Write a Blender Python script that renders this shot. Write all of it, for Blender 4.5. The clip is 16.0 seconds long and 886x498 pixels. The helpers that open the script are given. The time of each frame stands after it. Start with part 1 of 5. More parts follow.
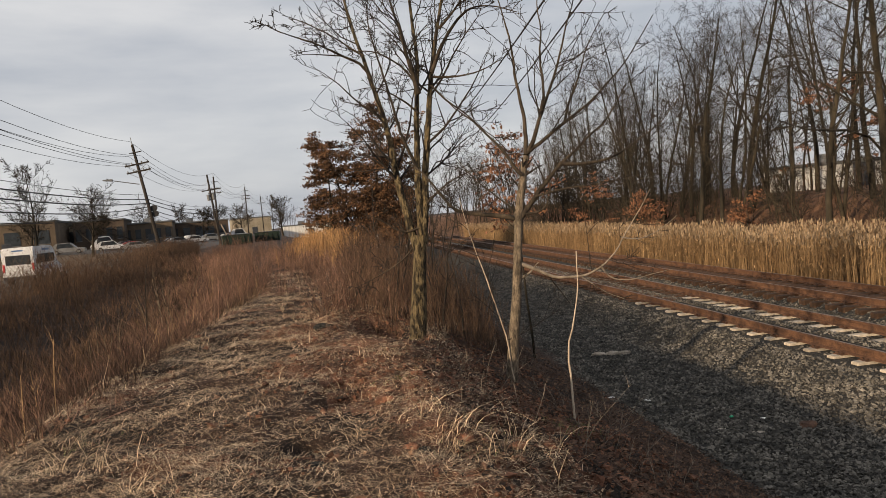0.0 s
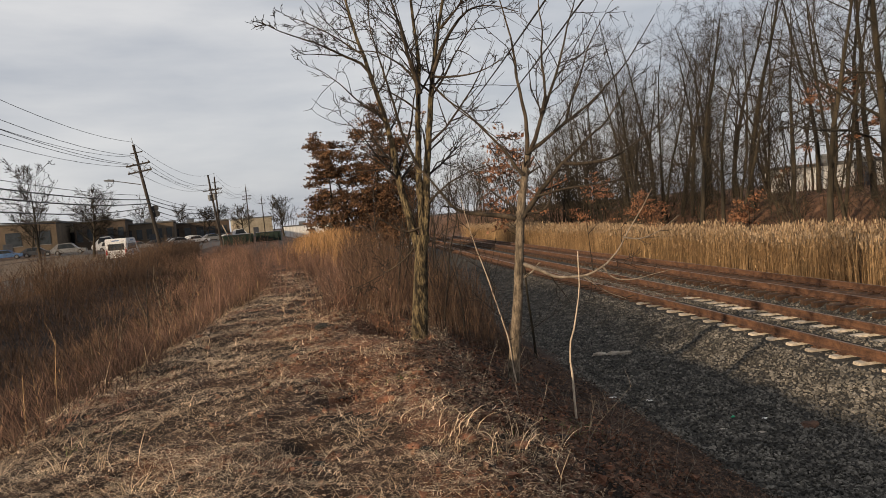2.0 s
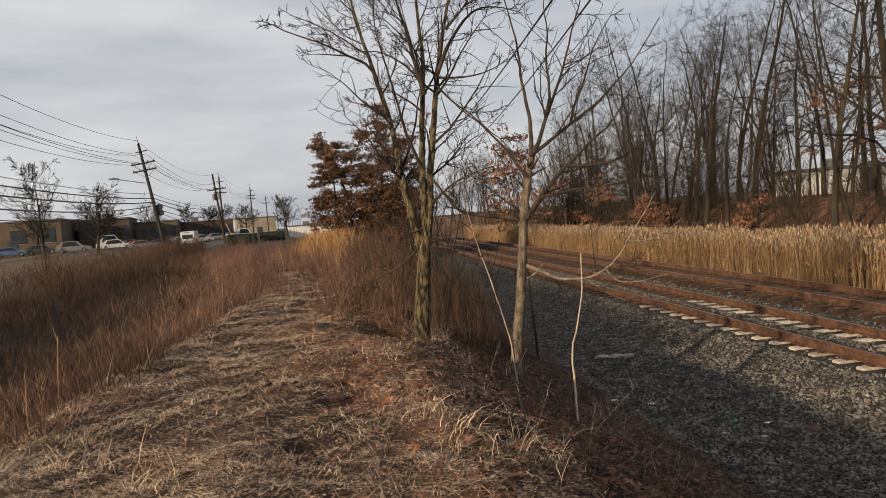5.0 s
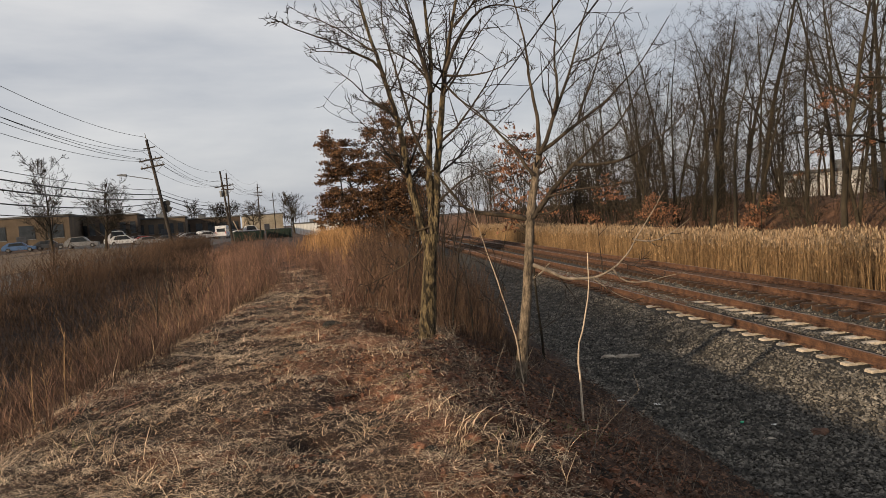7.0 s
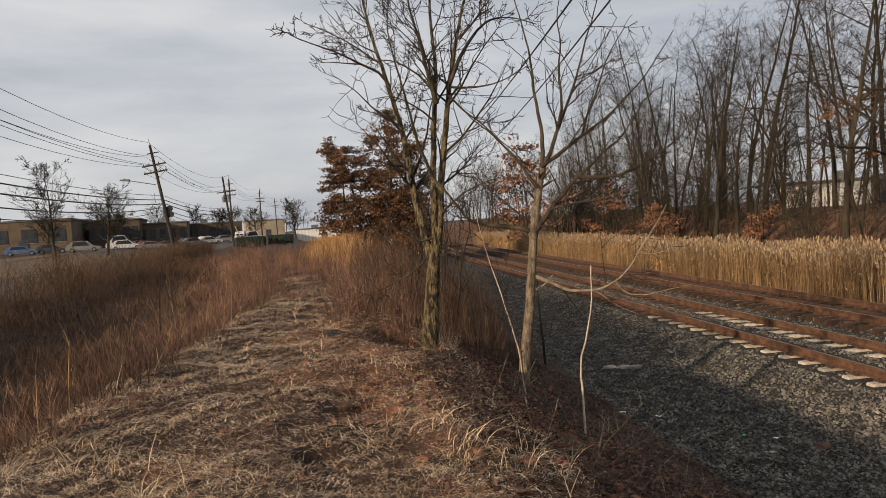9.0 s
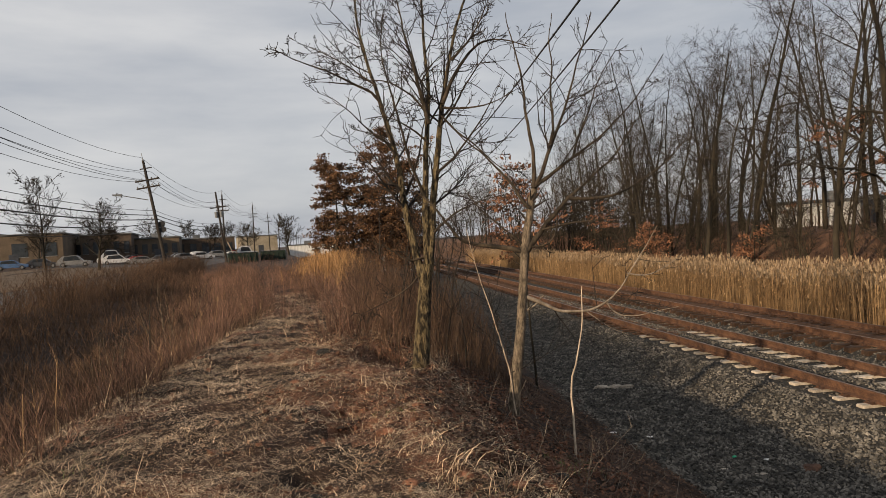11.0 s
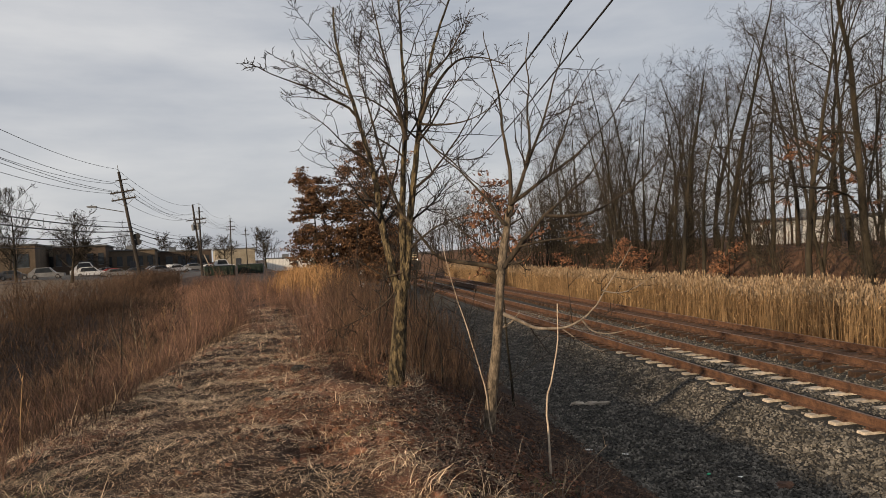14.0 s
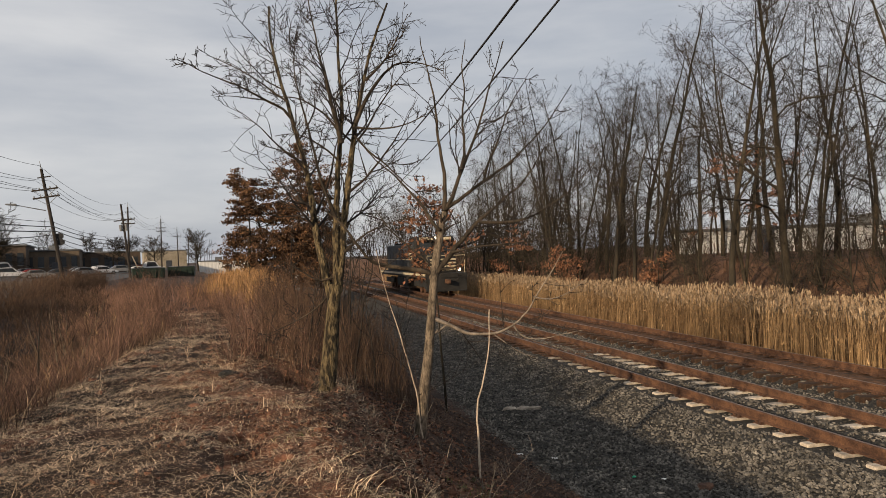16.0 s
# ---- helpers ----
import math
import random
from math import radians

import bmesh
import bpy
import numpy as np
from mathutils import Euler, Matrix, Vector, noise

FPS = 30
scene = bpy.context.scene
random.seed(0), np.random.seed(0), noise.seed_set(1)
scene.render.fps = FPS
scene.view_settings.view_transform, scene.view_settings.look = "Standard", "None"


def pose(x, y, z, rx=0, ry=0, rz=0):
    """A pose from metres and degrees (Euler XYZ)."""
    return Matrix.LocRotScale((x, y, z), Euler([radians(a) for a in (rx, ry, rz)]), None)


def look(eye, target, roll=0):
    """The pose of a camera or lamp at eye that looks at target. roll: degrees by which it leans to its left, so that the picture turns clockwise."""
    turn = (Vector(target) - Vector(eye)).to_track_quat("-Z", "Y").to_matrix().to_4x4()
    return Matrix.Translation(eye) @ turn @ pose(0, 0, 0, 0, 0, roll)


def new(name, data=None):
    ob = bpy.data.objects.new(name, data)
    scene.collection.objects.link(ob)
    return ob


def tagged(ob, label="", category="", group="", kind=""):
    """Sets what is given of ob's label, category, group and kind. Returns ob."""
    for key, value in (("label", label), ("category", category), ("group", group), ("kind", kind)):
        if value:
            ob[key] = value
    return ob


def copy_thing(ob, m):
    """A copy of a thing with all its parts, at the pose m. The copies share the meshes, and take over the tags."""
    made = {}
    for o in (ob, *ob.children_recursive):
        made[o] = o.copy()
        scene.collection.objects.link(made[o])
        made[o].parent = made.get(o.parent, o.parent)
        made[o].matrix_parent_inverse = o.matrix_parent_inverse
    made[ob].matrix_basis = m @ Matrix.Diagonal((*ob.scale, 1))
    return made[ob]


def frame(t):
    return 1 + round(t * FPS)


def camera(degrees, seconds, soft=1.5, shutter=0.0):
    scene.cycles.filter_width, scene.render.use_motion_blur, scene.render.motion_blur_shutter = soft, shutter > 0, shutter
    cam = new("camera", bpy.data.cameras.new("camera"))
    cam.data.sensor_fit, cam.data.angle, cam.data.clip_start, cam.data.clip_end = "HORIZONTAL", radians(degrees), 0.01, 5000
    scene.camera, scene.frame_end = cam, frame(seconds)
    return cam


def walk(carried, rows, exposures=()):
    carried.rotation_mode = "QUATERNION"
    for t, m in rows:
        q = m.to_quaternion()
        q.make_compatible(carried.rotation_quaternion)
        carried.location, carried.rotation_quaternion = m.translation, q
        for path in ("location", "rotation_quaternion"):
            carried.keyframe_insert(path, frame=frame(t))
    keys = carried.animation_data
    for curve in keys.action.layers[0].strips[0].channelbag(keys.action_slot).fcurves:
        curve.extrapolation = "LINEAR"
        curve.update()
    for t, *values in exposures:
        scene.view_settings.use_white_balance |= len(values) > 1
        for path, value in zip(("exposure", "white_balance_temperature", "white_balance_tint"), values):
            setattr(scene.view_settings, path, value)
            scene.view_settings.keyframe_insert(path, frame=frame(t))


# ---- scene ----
cam = camera(64.0, 16.0, soft=0.5)
PATH = [
    (0, (-11.141, -8.015, 3.001), (-10.632, -6.084, 2.9), -5.0),
    (0.5, (-11.139, -8.005, 2.992), (-10.63, -6.073, 2.892), -5.0),
    (1, (-11.149, -8.014, 3.0), (-10.64, -6.083, 2.899), -5.0),
    (1.5, (-11.14, -8.002, 2.998), (-10.633, -6.07, 2.897), -5.0),
    (2, (-11.147, -8.01, 2.996), (-10.64, -6.077, 2.896), -5.0),
    (2.5, (-11.14, -8.021, 3.002), (-10.635, -6.088, 2.902), -5.0),
    (3, (-11.144, -8.011, 3.003), (-10.64, -6.078, 2.903), -5.0),
    (3.5, (-11.139, -8.007, 3.002), (-10.636, -6.074, 2.904), -4.8),
    (4, (-11.144, -8.007, 2.998), (-10.643, -6.073, 2.902), -4.6),
    (6.5, (-11.132, -8.004, 2.984), (-10.643, -6.067, 2.888), -4.3),
    (7, (-11.133, -7.988, 2.991), (-10.653, -6.048, 2.892), -4.1),
    (7.5, (-11.155, -7.985, 2.997), (-10.683, -6.044, 2.899), -4.0),
    (8, (-11.155, -7.989, 3.007), (-10.685, -6.047, 2.913), -3.8),
    (8.5, (-11.154, -7.997, 3.028), (-10.682, -6.055, 2.94), -3.8),
    (9, (-11.164, -8.01, 3.042), (-10.686, -6.069, 2.963), -3.6),
    (11.5, (-11.141, -8.029, 3.092), (-10.637, -6.094, 3.067), -3.2),
    (12, (-11.137, -8.025, 3.102), (-10.627, -6.091, 3.083), -3.2),
    (12.5, (-11.139, -8.024, 3.098), (-10.622, -6.092, 3.087), -3.1),
    (13, (-11.12, -8.021, 3.103), (-10.593, -6.091, 3.099), -3.1),
    (13.5, (-11.113, -8.017, 3.103), (-10.572, -6.091, 3.105), -3.0),
    (14, (-11.109, -8.016, 3.104), (-10.55, -6.096, 3.108), -2.8),
    (14.5, (-11.091, -8.016, 3.105), (-10.513, -6.101, 3.112), -2.7),
    (15, (-11.087, -8.016, 3.109), (-10.49, -6.107, 3.118), -2.6),
    (15.5, (-11.075, -8.016, 3.099), (-10.443, -6.118, 3.111), -2.4),
    (16, (-11.056, -8.026, 3.096), (-10.331, -6.162, 3.108), -2.0),
]
walk(cam, [(t, look(eye, target, roll)) for t, eye, target, roll in PATH], [(0, 0.24, 6900, 10), (9.2, 0.22, 6900, 10), (11.3, 0.13, 6900, 10), (16, 0.16, 6850, 10)])

# ---- light ----
SUN_EL, SUN_AZ = radians(14), math.atan2(-0.87, -0.49)
world = bpy.data.worlds.new("world")
scene.world = world
world.use_nodes = True
wn, wl = world.node_tree.nodes, world.node_tree.links
wn.clear()
w_out = wn.new("ShaderNodeOutputWorld")
w_bg = wn.new("ShaderNodeBackground")
sky = wn.new("ShaderNodeTexSky")
sky.sky_type = "NISHITA"
sky.sun_disc = False
sky.sun_elevation, sky.sun_rotation = SUN_EL, SUN_AZ
sky.air_density, sky.dust_density, sky.ozone_density = 1.0, 2.0, 1.0
w_co = wn.new("ShaderNodeTexCoord")
w_map = wn.new("ShaderNodeMapping")
w_map.inputs["Scale"].default_value = (1.3, 1.3, 6.0)
w_map.inputs["Rotation"].default_value = (0.06, 0.1, 0.0)
w_noise = wn.new("ShaderNodeTexNoise")
w_noise.inputs["Scale"].default_value = 1.6
w_noise.inputs["Detail"].default_value = 6.0
w_noise.inputs["Roughness"].default_value = 0.55
w_ramp = wn.new("ShaderNodeValToRGB")
w_ramp.color_ramp.elements[0].position, w_ramp.color_ramp.elements[0].color = 0.32, (5.2, 5.7, 6.7, 1)
w_ramp.color_ramp.elements[1].position, w_ramp.color_ramp.elements[1].color = 0.70, (8.5, 8.75, 9.3, 1)
w_mix = wn.new("ShaderNodeMixRGB")
w_mix.inputs["Fac"].default_value = 0.85
wl.new(w_co.outputs["Generated"], w_map.inputs["Vector"])
wl.new(w_map.outputs["Vector"], w_noise.inputs["Vector"])
wl.new(w_noise.outputs["Fac"], w_ramp.inputs["Fac"])
wl.new(sky.outputs["Color"], w_mix.inputs["Color1"])
wl.new(w_ramp.outputs["Color"], w_mix.inputs["Color2"])
wl.new(w_mix.outputs["Color"], w_bg.inputs["Color"])
w_bg.inputs["Strength"].default_value = 0.078
wl.new(w_bg.outputs["Background"], w_out.inputs["Surface"])

sun_data = bpy.data.lights.new("sun", "SUN")
sun_data.energy, sun_data.angle, sun_data.color = 5.0, radians(1.2), (1.0, 0.80, 0.58)
sun = new("sun", sun_data)
SUN_DIR = Vector((-0.87 * math.cos(SUN_EL), -0.49 * math.cos(SUN_EL), math.sin(SUN_EL)))
sun.matrix_world = look(SUN_DIR * 50, (0, 0, 0))


# ---- materials ----
def mat(name, c1, c2, scale=6.0, rough=0.9, bump=0.3, metal=0.0, fine=0.0, island=0.0, stretch=(1, 1, 1), lo=0.35, hi=0.65, obj_random=0.0, bdist=0.02):
    """A surface whose colour drifts between c1 and c2 at one scale, with finer grain on top."""
    m = bpy.data.materials.new(name)
    m.use_nodes = True
    n, l = m.node_tree.nodes, m.node_tree.links
    b = n["Principled BSDF"]
    b.inputs["Roughness"].default_value, b.inputs["Metallic"].default_value = rough, metal
    b.inputs["Specular IOR Level"].default_value = 0.3
    co, mp = n.new("ShaderNodeTexCoord"), n.new("ShaderNodeMapping")
    mp.inputs["Scale"].default_value = stretch
    l.new(co.outputs["Object"], mp.inputs["Vector"])
    t1 = n.new("ShaderNodeTexNoise")
    t1.inputs["Scale"].default_value, t1.inputs["Detail"].default_value = scale, 5
    l.new(mp.outputs["Vector"], t1.inputs["Vector"])
    r = n.new("ShaderNodeValToRGB")
    r.color_ramp.elements[0].position, r.color_ramp.elements[1].position = lo, hi
    r.color_ramp.elements[0].color, r.color_ramp.elements[1].color = (*c1, 1), (*c2, 1)
    l.new(t1.outputs["Fac"], r.inputs["Fac"])
    t2 = n.new("ShaderNodeTexNoise")
    t2.inputs["Scale"].default_value, t2.inputs["Detail"].default_value = scale * (fine or 9), 4
    l.new(mp.outputs["Vector"], t2.inputs["Vector"])
    hsv = n.new("ShaderNodeHueSaturation")
    mr = n.new("ShaderNodeMapRange")
    mr.inputs["From Min"].default_value, mr.inputs["From Max"].default_value = 0.3, 0.7
    mr.inputs["To Min"].default_value, mr.inputs["To Max"].default_value = 0.7, 1.3
    l.new(t2.outputs["Fac"], mr.inputs["Value"])
    val = mr.outputs["Result"]
    for amount, node, sock in ((island, "ShaderNodeNewGeometry", "Random Per Island"), (obj_random, "ShaderNodeObjectInfo", "Random")):
        if amount:
            g = n.new(node)
            m2 = n.new("ShaderNodeMapRange")
            m2.inputs["To Min"].default_value, m2.inputs["To Max"].default_value = 1 - amount, 1 + amount
            l.new(g.outputs[sock], m2.inputs["Value"])
            mu = n.new("ShaderNodeMath")
            mu.operation = "MULTIPLY"
            l.new(val, mu.inputs[0])
            l.new(m2.outputs["Result"], mu.inputs[1])
            val = mu.outputs[0]
    l.new(val, hsv.inputs["Value"])
    l.new(r.outputs["Color"], hsv.inputs["Color"])
    l.new(hsv.outputs["Color"], b.inputs["Base Color"])
    if bump:
        bp = n.new("ShaderNodeBump")
        bp.inputs["Strength"].default_value, bp.inputs["Distance"].default_value = bump, bdist
        l.new(t2.outputs["Fac"], bp.inputs["Height"])
        l.new(bp.outputs["Normal"], b.inputs["Normal"])
    return m


# Soil colour darkened throughout, to put shade into the slope and ditch.
M_SHADESOIL = mat("soil", (0.014, 0.009, 0.006), (0.062, 0.034, 0.022), 1.3, 0.95, 1.0, fine=16, bdist=0.04)
M_CLAYSOIL = mat("red_clay_soil", (0.060, 0.029, 0.018), (0.20, 0.098, 0.060), 3.0, 0.95, 1.0, fine=14, bdist=0.04)
M_FLOOR = mat("woodland_floor", (0.055, 0.028, 0.016), (0.17, 0.088, 0.050), 0.9, 0.95, 1.0, fine=14, bdist=0.08)
M_DRYLEAF = mat("fallen_leaf", (0.20, 0.105, 0.055), (0.36, 0.21, 0.12), 14, 0.8, 0, island=0.35)
M_CLAY = mat("red_clay", (0.075, 0.034, 0.02), (0.19, 0.088, 0.052), 9, 0.95, 0.6, fine=7, island=0.6)
M_STRAW = mat("dry_straw", (0.22, 0.155, 0.100), (0.60, 0.455, 0.305), 3, 0.8, 0, island=0.95)
M_CHAFF = mat("straw_chaff", (0.10, 0.062, 0.040), (0.42, 0.30, 0.20), 20, 0.85, 0, island=0.9)
M_PALESTRAW = mat("bleached_straw", (0.36, 0.25, 0.15), (0.58, 0.44, 0.29), 3, 0.75, 0, island=0.4)
M_LEAF = mat("dead_leaf", (0.026, 0.015, 0.010), (0.125, 0.070, 0.043), 12, 0.85, 0, island=0.8)
M_MOSS = mat("green_weed", (0.06, 0.10, 0.02), (0.12, 0.16, 0.04), 9, 0.8, 0, island=0.3)
M_BRUSH = mat("brush_stem", (0.060, 0.034, 0.025), (0.22, 0.127, 0.088), 0.5, 0.85, 0, island=0.65)
M_BRUSH2 = mat("dull_brush_stem", (0.042, 0.026, 0.017), (0.11, 0.066, 0.041), 0.4, 0.85, 0, island=0.55)
M_REED = mat("reed_stem", (0.185, 0.112, 0.055), (0.37, 0.242, 0.125), 0.6, 0.75, 0, island=0.55)
M_PLUME = mat("reed_plume", (0.17, 0.118, 0.074), (0.31, 0.225, 0.142), 5, 0.95, 0, island=0.35)
M_GOLD = mat("golden_grass", (0.26, 0.138, 0.056), (0.40, 0.235, 0.105), 0.8, 0.75, 0, island=0.35)
M_BARK = mat("olive_bark", (0.022, 0.017, 0.010), (0.165, 0.124, 0.066), 20, 0.95, 1.0, fine=2.5, stretch=(1, 1, 0.38), bdist=0.09, lo=0.42, hi=0.6)
M_BARK2 = mat("smooth_bark", (0.055, 0.043, 0.031), (0.19, 0.148, 0.104), 22, 0.9, 0.8, fine=4, stretch=(1, 1, 0.35), bdist=0.03)
# Bark toned down for thin limbs, imitating their dark outline against the sky.
M_SKYLIMB = mat("silhouette_bark", (0.016, 0.012, 0.008), (0.060, 0.044, 0.029), 9, 0.9, 0.3, fine=4, stretch=(1, 1, 0.5))
M_TWIG = mat("twig_bark", (0.011, 0.009, 0.007), (0.034, 0.025, 0.019), 6, 0.9, 0, island=0.3)
M_GREYWOOD = mat("silvered_wood", (0.13, 0.105, 0.08), (0.25, 0.205, 0.16), 12, 0.85, 0.3, stretch=(1, 1, 0.2))
M_PALE = mat("bleached_wood", (0.26, 0.20, 0.145), (0.42, 0.34, 0.255), 12, 0.8, 0.3, stretch=(1, 1, 0.2))
M_WOODS = mat("forest_bark", (0.010, 0.0085, 0.006), (0.044, 0.034, 0.022), 1.2, 0.95, 0.4, fine=6, obj_random=0.35, stretch=(1, 1, 0.3))
M_OAKLEAF = mat("oak_leaf", (0.045, 0.023, 0.011), (0.145, 0.075, 0.035), 1.2, 0.8, 0, island=0.8)
M_BEECH = mat("beech_leaf", (0.105, 0.046, 0.025), (0.22, 0.105, 0.055), 1.2, 0.8, 0, island=0.5)
M_BALLAST = mat("ballast_gravel", (0.012, 0.0115, 0.0105), (0.062, 0.057, 0.049), 26, 0.9, 1.0, fine=3, bdist=0.05)
M_FOULED = mat("fouled_ballast", (0.045, 0.022, 0.012), (0.13, 0.066, 0.036), 5, 0.95, 1.0, fine=9, bdist=0.03)
M_STONE = mat("ballast_stone", (0.050, 0.046, 0.040), (0.145, 0.131, 0.111), 3, 0.85, 0, island=0.7)
M_RAIL = mat("rusty_rail", (0.048, 0.024, 0.015), (0.115, 0.057, 0.032), 5, 0.85, 0.2, fine=8)
M_HEAD = mat("worn_rail_head", (0.20, 0.13, 0.10), (0.32, 0.24, 0.19), 3, 0.45, 0, metal=0.6)
M_TIE = mat("concrete_tie", (0.29, 0.245, 0.19), (0.44, 0.38, 0.31), 8, 0.9, 0.3, obj_random=0.25)
M_TIMBER = mat("timber_tie", (0.028, 0.016, 0.010), (0.075, 0.040, 0.023), 6, 0.95, 0.5, stretch=(0.2, 1, 1), obj_random=0.25)
M_POLE = mat("pole_timber", (0.018, 0.015, 0.013), (0.042, 0.034, 0.028), 5, 0.9, 0.3, stretch=(1, 1, 0.15))
M_WIRE = mat("wire", (0.012, 0.012, 0.013), (0.024, 0.024, 0.025), 2, 0.6, 0)
M_STEEL = mat("grey_steel", (0.10, 0.105, 0.11), (0.17, 0.175, 0.18), 4, 0.6, 0.1, metal=0.3)
M_BRICK = mat("tan_brick", (0.075, 0.056, 0.04), (0.115, 0.086, 0.06), 0.6, 0.9, 0.2, fine=20)
M_GREYWALL = mat("grey_cladding", (0.24, 0.25, 0.27), (0.34, 0.35, 0.37), 0.5, 0.8, 0.1)
M_BRICK2 = mat("brown_brick", (0.05, 0.036, 0.027), (0.08, 0.058, 0.043), 0.6, 0.9, 0.2, fine=20)
M_CREAM = mat("cream_render", (0.20, 0.17, 0.125), (0.27, 0.235, 0.18), 0.5, 0.9, 0.1)
M_WHITEWALL = mat("white_cladding", (0.46, 0.46, 0.45), (0.60, 0.60, 0.585), 0.4, 0.7, 0.1, stretch=(6, 6, 0.2))
M_ROOF = mat("roof_felt", (0.07, 0.07, 0.07), (0.12, 0.12, 0.12), 0.7, 0.9, 0.1)
M_GLASS = mat("dark_glass", (0.02, 0.024, 0.028), (0.035, 0.04, 0.045), 1, 0.12, 0)
M_ASPHALT = mat("asphalt", (0.045, 0.045, 0.046), (0.075, 0.074, 0.072), 0.8, 0.9, 0.3, fine=30)
M_LAWN = mat("winter_grass", (0.070, 0.046, 0.027), (0.135, 0.092, 0.054), 0.7, 0.95, 0.4, fine=20)
M_WHITEPAINT = mat("white_paint", (0.46, 0.46, 0.47), (0.56, 0.56, 0.57), 2, 0.4, 0)
M_SILVER = mat("silver_paint", (0.15, 0.15, 0.15), (0.21, 0.21, 0.21), 2, 0.4, 0, metal=0.2)
M_DARKPAINT = mat("dark_paint", (0.03, 0.033, 0.04), (0.05, 0.053, 0.06), 2, 0.3, 0)
M_REDPAINT = mat("red_paint", (0.22, 0.03, 0.03), (0.30, 0.04, 0.04), 2, 0.35, 0)
M_BLUEPAINT = mat("blue_paint", (0.05, 0.10, 0.20), (0.08, 0.14, 0.26), 2, 0.35, 0)
M_GREENPAINT = mat("green_paint", (0.008, 0.016, 0.012), (0.016, 0.030, 0.022), 2, 0.6, 0.1)
M_RUBBER = mat("rubber", (0.02, 0.02, 0.02), (0.035, 0.035, 0.035), 6, 0.9, 0)
M_LOCO = mat("loco_black", (0.008, 0.008, 0.008), (0.022, 0.020, 0.018), 1.5, 0.8, 0.05)
M_LOCOCREAM = mat("loco_cream", (0.34, 0.28, 0.18), (0.46, 0.39, 0.27), 1.5, 0.5, 0.05)
M_LOCOGREY = mat("loco_grey", (0.018, 0.019, 0.021), (0.045, 0.047, 0.050), 1.5, 0.75, 0.05)
M_LITTER = mat("white_litter", (0.68, 0.66, 0.62), (0.80, 0.78, 0.74), 9, 0.7, 0)
M_GREENLIT = mat("green_litter", (0.02, 0.30, 0.14), (0.04, 0.38, 0.20), 9, 0.5, 0)


def glow(name, colour, power):
    m = bpy.data.materials.new(name)
    m.use_nodes = True
    b = m.node_tree.nodes["Principled BSDF"]
    b.inputs["Emission Color"].default_value, b.inputs["Emission Strength"].default_value = (*colour, 1), power
    return m


M_LAMP = glow("headlight_glow", (1.0, 0.90, 0.72), 2.2)
M_TAIL = mat("tail_lamp", (0.30, 0.02, 0.02), (0.36, 0.03, 0.03), 5, 0.3, 0)

# ---- mesh tools ----
RNG = np.random.default_rng(7)


def np_mesh(name, verts, faces, material, smooth=False):
    """A mesh from arrays: verts (n, 3), faces (m, k) with one k."""
    verts, faces = np.asarray(verts, np.float32), np.asarray(faces, np.int32)
    me = bpy.data.meshes.new(name)
    m, k = faces.shape
    me.vertices.add(len(verts))
    me.vertices.foreach_set("co", verts.ravel())
    me.loops.add(m * k)
    me.loops.foreach_set("vertex_index", faces.ravel())
    me.polygons.add(m)
    me.polygons.foreach_set("loop_start", np.arange(0, m * k, k, dtype=np.int32))
    me.polygons.foreach_set("use_smooth", np.full(m, smooth))
    me.update(calc_edges=True)
    me.validate()
    if material:
        me.materials.append(material)
    return me


def part(name, bm, material, parent=None, label=""):
    """Links a bmesh or a mesh as one object under a thing or a part."""
    if isinstance(bm, bpy.types.Mesh):
        me = bm
    else:
        me = bpy.data.meshes.new(name)
        bm.normal_update()
        bm.to_mesh(me)
        bm.free()
        me.materials.append(material)
    ob = new(name, me)
    if parent:
        ob.parent = parent
    return tagged(ob, label)


def thing(name, at, label, category, group="", kind=""):
    ob = new(name)
    ob.matrix_basis = at if isinstance(at, Matrix) else pose(*at)
    return tagged(ob, label, category, group, kind)


def box(size, at=(0, 0, 0), bevel=0.0, bm=None, rot=(0, 0, 0)):
    bm = bm or bmesh.new()
    made = bmesh.ops.create_cube(bm, size=1.0, matrix=pose(*at, *rot) @ Matrix.Diagonal((*size, 1)))
    if bevel:
        edges = list({e for v in made["verts"] for e in v.link_edges})
        bmesh.ops.bevel(bm, geom=edges, offset=bevel, segments=2, affect="EDGES", profile=0.6)
    return bm


def cyl(r1, r2, depth, at=(0, 0, 0), rot=(0, 0, 0), seg=14, bm=None):
    bm = bm or bmesh.new()
    bmesh.ops.create_cone(bm, cap_ends=True, segments=seg, radius1=r1, radius2=r2, depth=depth, matrix=pose(*at, *rot))
    return bm


def prism(outline, width, bm=None, bevel=0.0):
    """A side outline in (y, z), drawn out along x, centred."""
    bm = bm or bmesh.new()
    a = [bm.verts.new((-width / 2, y, z)) for y, z in outline]
    b = [bm.verts.new((width / 2, y, z)) for y, z in outline]
    bm.faces.new(a)
    bm.faces.new(b[::-1])
    for i in range(len(a)):
        j = (i + 1) % len(a)
        bm.faces.new((a[j], a[i], b[i], b[j]))
    bmesh.ops.recalc_face_normals(bm, faces=bm.faces)
    if bevel:
        bmesh.ops.bevel(bm, geom=list(bm.edges), offset=bevel, segments=2, affect="EDGES")
    return bm


